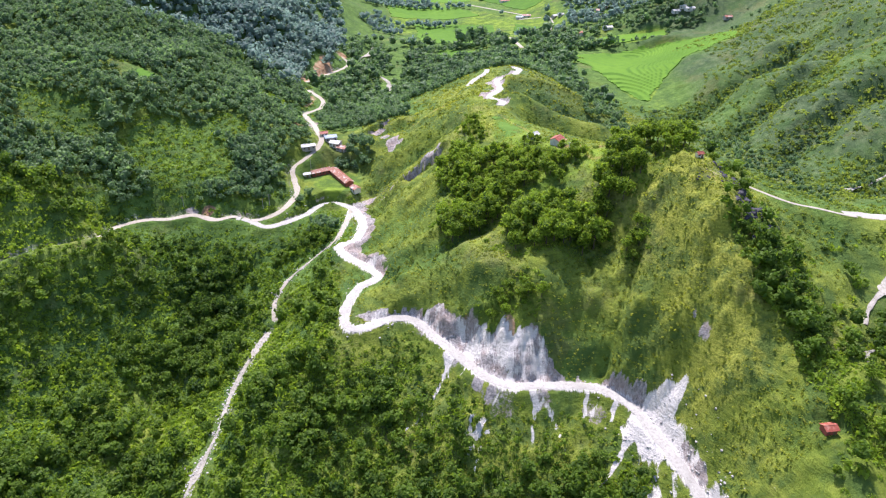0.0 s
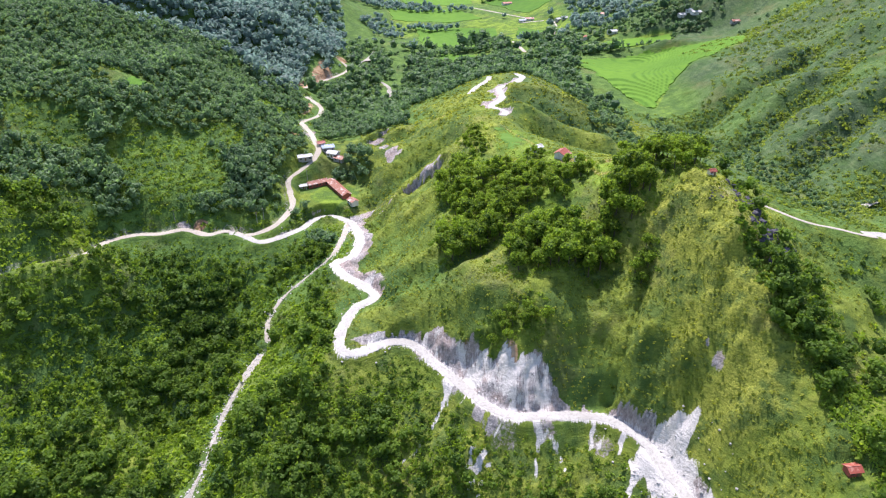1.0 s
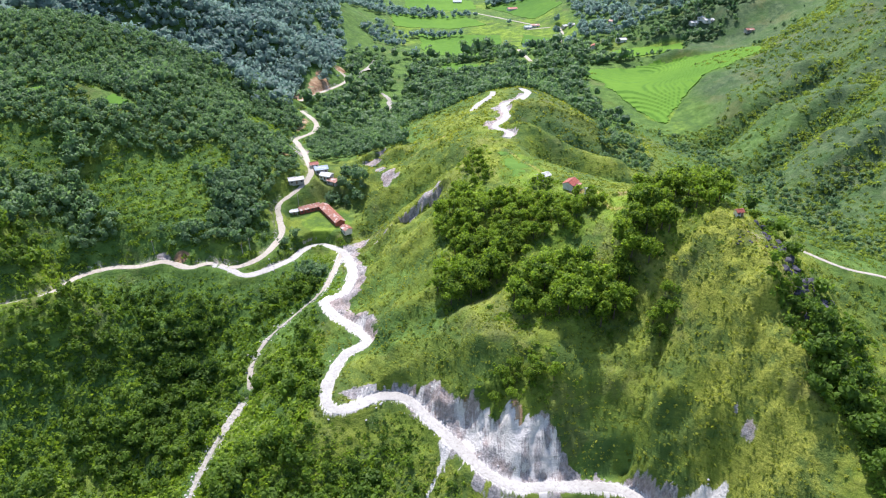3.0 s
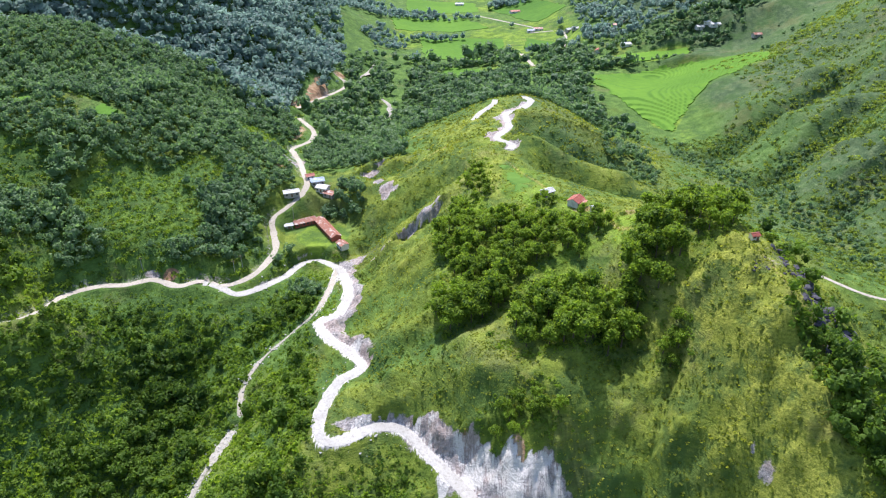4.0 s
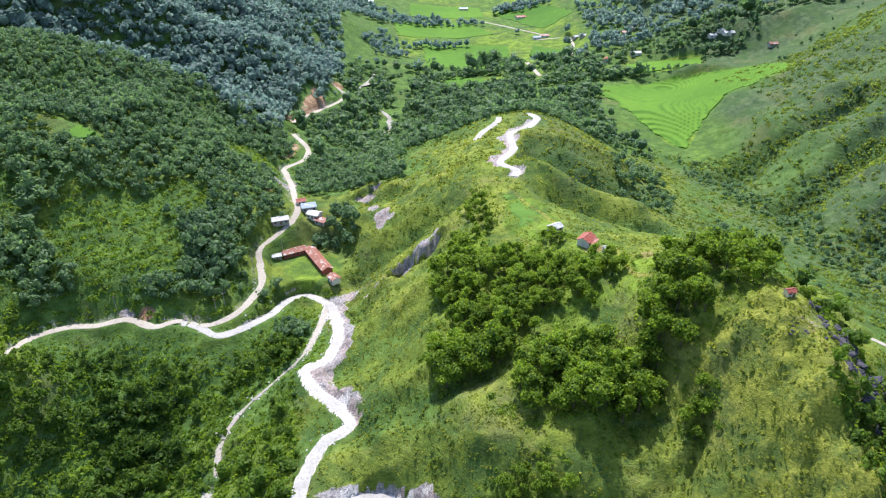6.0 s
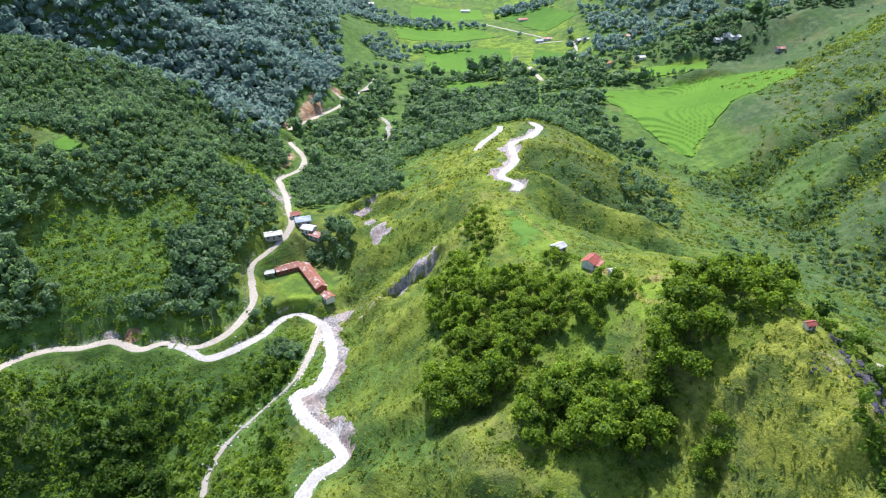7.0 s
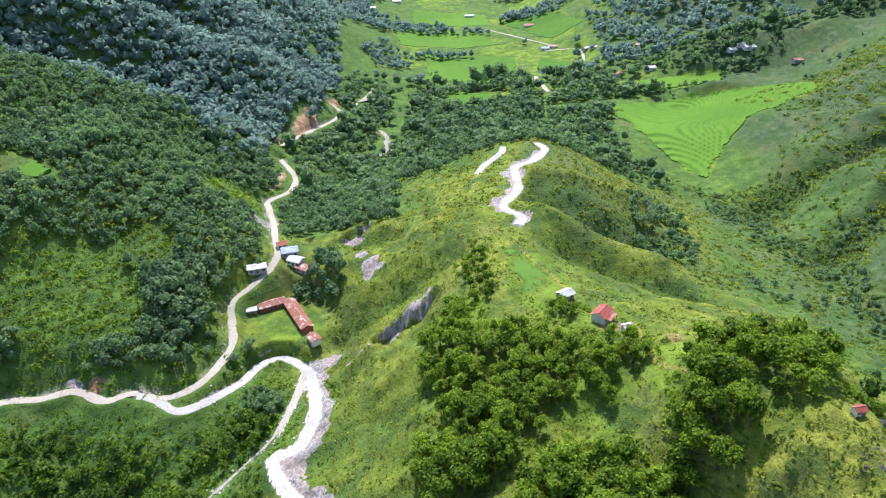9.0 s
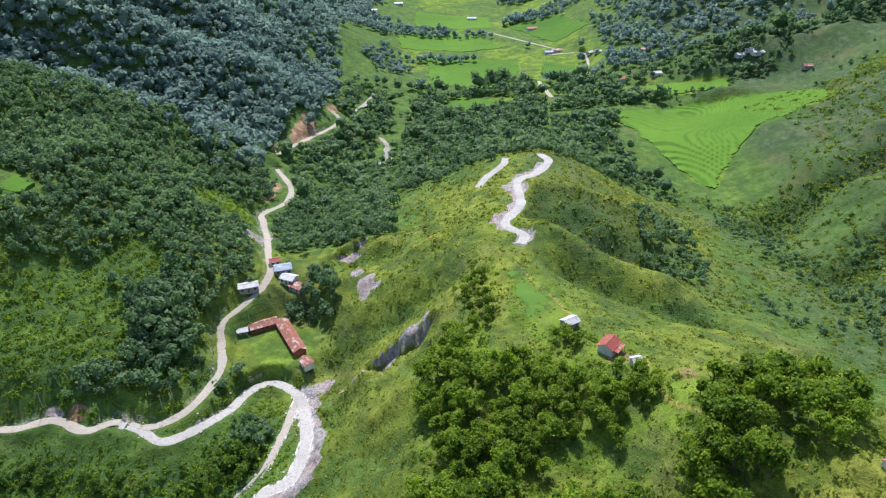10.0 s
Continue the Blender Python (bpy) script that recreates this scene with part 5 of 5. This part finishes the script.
keep_it = (rng.uniform(0, 1, len(x)) < dens * (0.42 + 0.2 * smooth(150, 200, x))) & clear_of_roads(x, y, 1.6) & (sample(np.clip(rock, 0, 1), x, y) < 0.45) & ((x < -40) & (y < 560) & (plots < 0.5) | (open_ground(x, y) < 0.9)) & shown(x, y) & ~is_lower(x - 0, y + 8)
x, y = x[keep_it], y[keep_it]
size = (0.6 + 1.3 * rng.uniform(0, 1, len(x)) ** 2.0) * (1 + 0.5 * smooth(170, 240, x))
scatter("shrubs", SHRUB_KINDS, x, y, sample(Z, x, y), size, np.clip(0.5 + 0.4 * fbm(x, y, 30, 2, 153) + rng.normal(0, 0.15, len(x)) + 0.12 * smooth(180, 220, x), 0, 1), SHRUB_LEAF, "low scattered shrubs on the grassy slopes", "shrubs", 0.15)

# tussocks of grass on the slopes that the camera passes nearest
TUSSOCKS = [mound(np.random.default_rng(80 + k), 6, 0.85) * np.array([1, 1, 0.8]) for k in range(6)]
x, y = spread(-58, 165, 165, 575, 1.2, rng)
trail = sample(Z, x, y) / 2.3 + 0.5 * fbm(x, y, 26, 3, 17)
dens = (0.5 + 0.6 * fbm(x, y, 15, 3, 161)) * (0.35 + 1.1 * smooth(0.35, 0.1, np.abs(trail - np.floor(trail) - 0.35))) * (1 - 0.55 * smooth(330, 430, y)) * (1 - 0.6 * smooth(120, 140, x))
keep_it = (rng.uniform(0, 1, len(x)) < dens) & clear_of_roads(x, y, 0.8) & (sample(np.clip(np.maximum(rock, chalk), 0, 1), x, y) < 0.4)
x, y = x[keep_it], y[keep_it]
size = rng.uniform(0.35, 1.0, len(x)) * (1 + 0.3 * smooth(66, 76, x) * smooth(290, 270, y)) * (1 + 0.6 * smooth(380, 470, y))
scatter("grass_tussocks", TUSSOCKS, x, y, sample(Z, x, y), size, np.clip(0.48 + 0.5 * fbm(x, y, 18, 3, 163) + rng.normal(0, 0.27, len(x)), 0, 1), GRASS_LEAF, "tall yellow-green grass tussocks on the hill", "grass", 0.05)


# the hill's own trees, one by one
def trunk_bm(r, tall, thick):
    bm = bmesh.new()
    rings, sides = 5, 7
    lean = r.uniform(-0.35, 0.35, 2)
    for k in range(rings):
        u = k / (rings - 1)
        ring = [bm.verts.new((lean[0] * u * u + math.cos(a) * thick * (1.15 - 0.75 * u), lean[1] * u * u + math.sin(a) * thick * (1.15 - 0.75 * u), -0.6 + (tall * 0.62 + 0.6) * u)) for a in np.arange(sides) * 2 * np.pi / sides]
        if k:
            for q in range(sides):
                bm.faces.new((last[q], last[(q + 1) % sides], ring[(q + 1) % sides], ring[q]))
        last = ring
    for k in range(5):
        a = k * 2.4 + r.uniform(0, 1)
        foot = Vector((lean[0] * 0.3, lean[1] * 0.3, tall * r.uniform(0.26, 0.42)))
        tip = foot + Vector((math.cos(a), math.sin(a), r.uniform(0.7, 1.2))) * tall * 0.26
        t = thick * 0.42
        side, up = Vector((-math.sin(a), math.cos(a), 0)) * t, Vector((0, 0, t))
        low = [bm.verts.new(foot + v) for v in (side, up, -side, -up)]
        high = [bm.verts.new(tip + v * 0.3) for v in (side, up, -side, -up)]
        for q in range(4):
            bm.faces.new((low[q], low[(q + 1) % 4], high[(q + 1) % 4], high[q]))
    return bm


MODELS = []
for k in range(7):
    r = np.random.default_rng(300 + k)
    tall, radius = (12.0, 5.0) if k < 5 else (11.0, 3.2)
    tree = thing("tree", Matrix.Identity(4), "broadleaf tree with a dense yellow-green crown on the hill", "tree", "trees on the hill")
    part("trunk", trunk_bm(r, tall, 0.26), BARK, tree, "grey-brown trunk and limbs")
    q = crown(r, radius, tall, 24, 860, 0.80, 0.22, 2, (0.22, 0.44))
    # leaf tones vary at random; inner masses stay dark, painting the crown's inner shade
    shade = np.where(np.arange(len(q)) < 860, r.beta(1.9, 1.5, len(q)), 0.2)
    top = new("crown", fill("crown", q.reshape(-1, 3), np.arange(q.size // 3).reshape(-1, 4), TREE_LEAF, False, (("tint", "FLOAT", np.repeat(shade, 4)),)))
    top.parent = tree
    MODELS.append(tree)
# clumps: x, y, rx, ry, spacing, size
CLUMPS = [(14, 298, 16, 11, 4.5, 1.0), (52, 280, 24, 10, 4.6, 1.08), (52, 271, 25, 5, 4.4, 1.12), (82, 292, 9, 13, 4.8, 1.05), (100, 309, 20, 14, 5.4, 1.02), (106, 292, 9, 6, 5.4, 0.95), (7, 346, 8, 24, 4.2, 0.85), (44, 328, 20, 13, 4.6, 0.74), (20, 320, 16, 12, 4.6, 0.85), (30, 342, 15, 9, 4.5, 0.76), (68, 327, 6, 6, 4.6, 0.65),
          (18, 388, 6, 22, 4.2, 0.5), (58, 331, 8, 5, 4.6, 0.55), (84, 262, 3, 7, 4.6, 0.65), (31, 246.5, 13, 6, 4.0, 0.62), (49, 356, 8, 5, 5.0, 0.65)]
places = []
for cx, cy, rx, ry, gap, size in CLUMPS:
    gx, gy = spread(cx - rx, cx + rx, cy - ry, cy + ry, gap, rng)
    for px, py in zip(gx, gy):
        if np.hypot((px - cx) / rx, (py - cy) / ry) < 1.02 and all((px - a) ** 2 + (py - c) ** 2 > 9 for a, c, _ in places) and np.hypot(px - 61.5, py - 347) > 7 and np.hypot(px - 51, py - 365) > 5:
            places.append((px, py, size * rng.uniform(0.75, 1.15)))
for px, py, size in ((37, 306, 0.55), (58, 311, 0.6), (33, 309, 0.6), (82, 318, 0.6), (124, 262, 0.4), (121, 284, 0.5), (140, 176, 0.75), (146, 166, 0.7), (150, 184, 0.8), (128, 156, 0.5)):
    places.append((px, py, size))
for k, (px, py, size) in enumerate(places):
    m = Matrix.Translation((px, py, float(sample(Z, np.array([px]), np.array([py]))[0]) - 0.1)) @ Matrix.Rotation(rng.uniform(0, 6.28), 4, "Z")
    tree = MODELS[k] if k < len(MODELS) else copy_thing(MODELS[int(rng.integers(0, 7))], m)
    tree.matrix_basis = m @ Matrix.Diagonal((size, size, size * rng.uniform(0.9, 1.15), 1))



# low growth under and round the hill's tree clumps
x, y = spread(-15, 125, 236, 420, 2.3, rng)
near_trees = np.max([smooth(1.35, 0.95, np.hypot((x - cx) / (rx + 2), (y - cy) / (ry + 2)) + 0.3 * fbm(x, y, 10, 2, 181)) for cx, cy, rx, ry, _, _ in CLUMPS], axis=0)
keep_it = (rng.uniform(0, 1, len(x)) < near_trees * 0.8) & clear_of_roads(x, y, 1.2) & (sample(bare, x, y) < 0.4) & (np.hypot(x - 61.5, y - 347) > 6.5) & (np.hypot(x - 51, y - 365) > 4.5) & (np.hypot((x - 38) / 10, (y - 382) / 18) > 1.0) & (np.hypot(x - 113, y - 281) > 5)
x, y = x[keep_it], y[keep_it]
scatter("clump_undergrowth", MOUNDS, x, y, sample(Z, x, y), 0.6 + 1.5 * rng.uniform(0, 1, len(x)) ** 1.8, np.clip(0.5 + 0.5 * fbm(x, y, 14, 3, 183) + rng.normal(0, 0.16, len(x)), 0, 1), LUSH_LEAF, "green leafy bushes under the tree clumps of the hill", "undergrowth", 0.2)
# ---------------------------------------------------------------- buildings
def box_bm(sx, sy, sz, centre, bevel=0.0):
    bm = bmesh.new()
    bmesh.ops.create_cube(bm, size=1.0, matrix=Matrix.Translation(centre) @ Matrix.Diagonal((sx, sy, sz, 1)))
    if bevel:
        bmesh.ops.bevel(bm, geom=bm.edges[:], offset=bevel, segments=1, affect="EDGES")
    return bm


def roof_slope_bm(length, run, rise, over, side, thick=0.12):
    """One pitched sheet, ridge along x, falling to y * side."""
    bm = bmesh.new()
    y1, z1 = side * (run + over), -rise * (run + over) / run
    top = [(-length / 2 - over, 0, 0), (length / 2 + over, 0, 0), (length / 2 + over, y1, z1), (-length / 2 - over, y1, z1)]
    a = [bm.verts.new((x, y, z + thick)) for x, y, z in top]
    c = [bm.verts.new(p) for p in top]
    bm.faces.new(a if side < 0 else a[::-1])
    bm.faces.new(c[::-1] if side < 0 else c)
    for k in range(4):
        bm.faces.new((a[k], a[(k + 1) % 4], c[(k + 1) % 4], c[k]))
    bmesh.ops.recalc_face_normals(bm, faces=bm.faces[:])
    return bm


def gable_bm(length, width, height, rise):
    """Walls with gabled ends, as one closed shell."""
    bm = bmesh.new()
    ring = [(-width / 2, -0.8), (width / 2, -0.8), (width / 2, height), (0, height + rise), (-width / 2, height)]
    a = [bm.verts.new((-length / 2, y, z)) for y, z in ring]
    c = [bm.verts.new((length / 2, y, z)) for y, z in ring]
    bm.faces.new(a[::-1])
    bm.faces.new(c)
    for k in range(5):
        bm.faces.new((a[k], a[(k + 1) % 5], c[(k + 1) % 5], c[k]))
    bmesh.ops.recalc_face_normals(bm, faces=bm.faces[:])
    return bm


def house(name, label, x, y, z, turn, length, width, height, rise, roof, wall, openings, group="", category="house", porch=0.0, eave=0.45):
    h = thing(name, pose(x, y, z, 0, 0, turn), label, category, group)
    part("wall", gable_bm(length, width, height, rise), wall, h)
    for side in (-1, 1):
        bm = roof_slope_bm(length, width / 2, rise, eave, side)
        bmesh.ops.translate(bm, verts=bm.verts[:], vec=(0, 0, height + rise + 0.02))
        part("roof", bm, roof, h)
    part("ridge_cap", box_bm(length + 2 * eave, 0.35, 0.08, (0, 0, height + rise + 0.15)), roof, h)
    for side in (-1, 1):
        for k in range(openings):
            px = (k + 0.5) / openings * length - length / 2
            if k % 3 == 1 or openings == 1:
                d = part("door", box_bm(0.95, 0.08, 2.05, (px, side * (width / 2 + 0.03), 1.02)), TIMBER, h)
            else:
                w = part("window", box_bm(1.15, 0.08, 1.1, (px, side * (width / 2 + 0.03), 1.55)), PANE, h)
                part("sill", box_bm(1.35, 0.2, 0.09, (px, side * (width / 2 + 0.08), 0.96)), wall, w)
    if porch:
        bm = box_bm(length * 0.9, porch, 0.1, (0, -width / 2 - porch / 2, height - 0.25))
        bmesh.ops.rotate(bm, verts=bm.verts[:], cent=(0, -width / 2, height - 0.25), matrix=Matrix.Rotation(radians(8), 3, "X"))
        part("porch_roof", bm, roof, h)
        for px in (-0.42, 0, 0.42):
            part("post", box_bm(0.14, 0.14, height - 0.4, (px * length, -width / 2 - porch + 0.15, (height - 0.4) / 2)), TIMBER, h)
    return h


L = LEVEL
house("school", "long low school block with a rusty red ribbed roof", -67.2, 414, L["school"], -58, 26, 5.6, 2.7, 1.2, RUST_ROOF, RED_WALL, 12, "school blocks", "school")
house("school", "short school wing with a rusty red roof", -82.2, 422.6, L["school"], 30, 13, 5.2, 2.6, 1.1, RUST_ROOF, RED_WALL, 6, "school blocks", "school")
house("outbuilding", "small pale rusty roofed outbuilding beside the school", -56, 396.5, L["school"] - 0.4, -51, 5.5, 4.5, 2.5, 0.9, RUST_ROOF, WHITE_WALL, 2, "", "outbuilding")
house("outbuilding", "small grey block hut beside the school wing", -90.5, 417, L["school"] + 0.3, 20, 4.5, 3.5, 2.4, 0.6, PALE_ROOF, GREY_WALL, 1, "", "outbuilding")
house("house", "white walled house with a red ribbed roof among trees", 61.5, 348, L["red_house"], 55, 6.4, 5.2, 2.9, 1.25, RED_ROOF, WHITE_WALL, 3, "houses on the hill", porch=2.0)
house("house", "small house with a pale metal roof on the hill", 51, 366, L["pale_house"], 35, 5.4, 4.2, 2.4, 0.9, PALE_ROOF, GREY_WALL, 2, "houses on the hill")
house("hut", "tiny pale hut beside the trees", 68.5, 339, float(lie(np.array([68.5]), np.array([339.0]))[0]) + 0.4, 20, 3.0, 2.6, 2.2, 0.6, PALE_ROOF, WHITE_WALL, 1, "houses on the hill", "hut")
house("hut", "little white hut with a red roof on the summit", 113, 281, L["shed"], 15, 2.8, 2.3, 1.9, 0.65, RED_ROOF, WHITE_WALL, 2, "", "hut", 0.0, 0.3)
house("hut", "small hut with an orange-red roof among bushes", 131, 170, L["near_hut"], 8, 4.2, 3.4, 2.2, 0.8, RED_ROOF, RED_WALL, 2, "", "hut")
house("house", "roadside house with a blue-grey metal roof", -79, 453.5, L["row_north"], 20, 8, 6, 3.0, 1.0, BLUE_ROOF, GREY_WALL, 3, "roadside houses")
house("house", "roadside house with a white metal roof", -74.5, 447, L["row_mid"], -20, 7, 5.5, 2.9, 0.9, PALE_ROOF, WHITE_WALL, 3, "roadside houses")
house("house", "small roadside house with a brown roof", -69.5, 442.5, L["row_south"], -30, 7, 5, 2.7, 0.9, RUST_ROOF, GREY_WALL, 2, "roadside houses")
house("house", "little roadside house with a red roof", -84.5, 459, L["row_far"], 25, 5, 4, 2.6, 0.9, RED_ROOF, WHITE_WALL, 2, "roadside houses")
house("house", "long pale roofed shed above the road", -91.5, 436, L["road_house"], 20, 9, 4.8, 2.8, 0.7, PALE_ROOF, GREY_WALL, 3, "roadside houses")
for x, y, turn, size, roof, wall in ((204, 869, 10, 11, PALE_ROOF, WHITE_WALL), (173, 869, 70, 9, RED_ROOF, WHITE_WALL), (299, 861, 5, 11, PALE_ROOF, WHITE_WALL), (285, 868, 15, 9, PALE_ROOF, WHITE_WALL), (293, 868, -20, 8, PALE_ROOF, WHITE_WALL),
                                     (214, 949, 20, 10, RED_ROOF, WHITE_WALL), (208, 940, -30, 9, RUST_ROOF, GREY_WALL), (102, 1190, 15, 15, RED_ROOF, WHITE_WALL), (158, 1002, 40, 9, PALE_ROOF, GREY_WALL), (123, 1044, 0, 12, RUST_ROOF, WHITE_WALL),
                                     (112, 1036, 10, 10, BLUE_ROOF, WHITE_WALL), (117, 860, 0, 7, PALE_ROOF, WHITE_WALL), (329, 816, 10, 9, RUST_ROOF, GREY_WALL), (15, 1298, 0, 14, BLUE_ROOF, WHITE_WALL), (-142, 1283, 0, 14, PALE_ROOF, WHITE_WALL),
                                     (-109, 1364, 10, 14, PALE_ROOF, WHITE_WALL), (165, 990, -10, 8, PALE_ROOF, WHITE_WALL)):
    kind = {RED_ROOF: "red", RUST_ROOF: "rusty", BLUE_ROOF: "blue-grey", PALE_ROOF: "pale metal"}[roof]
    house("house", "distant village house with a %s roof" % kind, x, y, float(sample(Z, np.array([float(x)]), np.array([float(y)]))[0]), turn, size, size * 0.65, 3.0, 1.3, roof, wall, 2, "village houses")


# ---------------------------------------------------------------- boulders on the summit's rocky flank
def boulder_bm(r, size):
    bm = bmesh.new()
    bmesh.ops.create_icosphere(bm, subdivisions=2, radius=1.0)
    facets = [Vector(r.normal(size=3)).normalized() for _ in range(9)]
    a, c = r.uniform(0, 6, 3), r.uniform(0.7, 1.35, 3)
    for v in bm.verts:
        for f in facets:
            reach = v.co.dot(f)
            if reach > 0.72:
                v.co -= f * (reach - 0.72) * 0.9
        n = noise.noise(v.co * 1.3 + Vector(a)) * 0.35 + noise.noise(v.co * 3.1 + Vector(a)) * 0.22
        v.co = Vector((v.co.x * c[0], v.co.y * c[1], v.co.z * c[2] * 0.8)) * size * (1 + n)
    return bm


rocks = []
for k in range(6):
    mesh = bpy.data.meshes.new("boulder")
    bm = boulder_bm(np.random.default_rng(500 + k), 1.0)
    bm.to_mesh(mesh)
    bm.free()
    mesh.materials.append(BOULDER)
    rocks.append(mesh)
r = np.random.default_rng(9)
for k in range(84):
    u = r.uniform(0, 1)
    px, py = 120.5 + 14 * u + r.normal(0, 1.6 + 2.4 * u), 280 - 38 * u + r.normal(0, 4.0)
    if k > 74:
        px, py = 110 + r.normal(0, 1.6), 268 + r.normal(0, 1.5)
    size = 0.6 + 2.3 * r.uniform(0, 1) ** 2.0 if k <= 74 else r.uniform(0.4, 0.7)
    rock_thing = new("boulder", rocks[k % 6])
    rock_thing.matrix_world = Matrix.Translation((px, py, float(sample(Z, np.array([px]), np.array([py]))[0]) - 0.15 * size)) @ Matrix.Rotation(r.uniform(0, 6.28), 4, "Z") @ Matrix.Diagonal((size, size, size * r.uniform(0.8, 1.4), 1))
    tagged(rock_thing, "weathered dark grey limestone boulder on the grassy ridge", "boulder", "boulders on the ridge")

# loose stones on the chute, the track and the chalk fan
def chip(r):
    box = []
    jit = r.uniform(0.6, 1.25, (2, 2, 2, 3))
    for ax in range(3):
        for s in (0, 1):
            loop = [(0, 0), (1, 0), (1, 1), (0, 1)]
            q = []
            for u, v in (loop if s else loop[::-1]):
                i = [0, 0, 0]
                i[ax], i[(ax + 1) % 3], i[(ax + 2) % 3] = s, u, v
                q.append((np.array(i) * 2 - 1) * jit[tuple(i)] * np.array([0.6, 0.6, 0.45]))
            box.append(q)
    return np.array(box)


spots = []
for key, spreadout, count in (("rubble_chute", 2.6, 520), ("old_track", 1.8, 160), ("fan_road", 7.0, 420), ("mountain_road", 2.6, 420)):
    line = LINES[key]
    at = line[r.integers(0, len(line), count)]
    spots.append(at[:, :2] + r.normal(0, spreadout, (count, 2)))
spots = np.concatenate(spots)
keep_it = ~((sample(NEAR_ROAD, spots[:, 0], spots[:, 1]) < 0.2) & (spots[:, 0] > -60))
x, y = spots[keep_it, 0], spots[keep_it, 1]
scatter("loose_stones", [chip(np.random.default_rng(700 + k)) for k in range(5)], x, y, sample(Z, x, y), r.uniform(0.15, 0.8, len(x)) ** 1.3, r.uniform(0, 1, len(x)), STONE, "loose pale chalk stones beside the tracks", "stones", 0.0)


# ---------------------------------------------------------------- poles along the valley road
def pole(x, y, tall, label):
    p = thing("utility_pole", pose(x, y, float(sample(Z, np.array([float(x)]), np.array([float(y)]))[0]), 0, 0, 20), label, "utility pole", "roadside poles")
    bm = bmesh.new()
    bmesh.ops.create_cone(bm, cap_ends=True, segments=8, radius1=0.16, radius2=0.10, depth=tall + 0.6, matrix=Matrix.Translation((0, 0, tall / 2 - 0.3)))
    part("pole", bm, GREY_WALL, p)
    part("crossarm", box_bm(1.8, 0.12, 0.12, (0, 0, tall - 0.7)), TIMBER, p)
    return p


for x, y in ((-107, 364), (-104, 368), (-98, 399), (-88, 421), (-152, 359)):
    pole(x, y, 8.0, "thin grey utility pole beside the valley road")
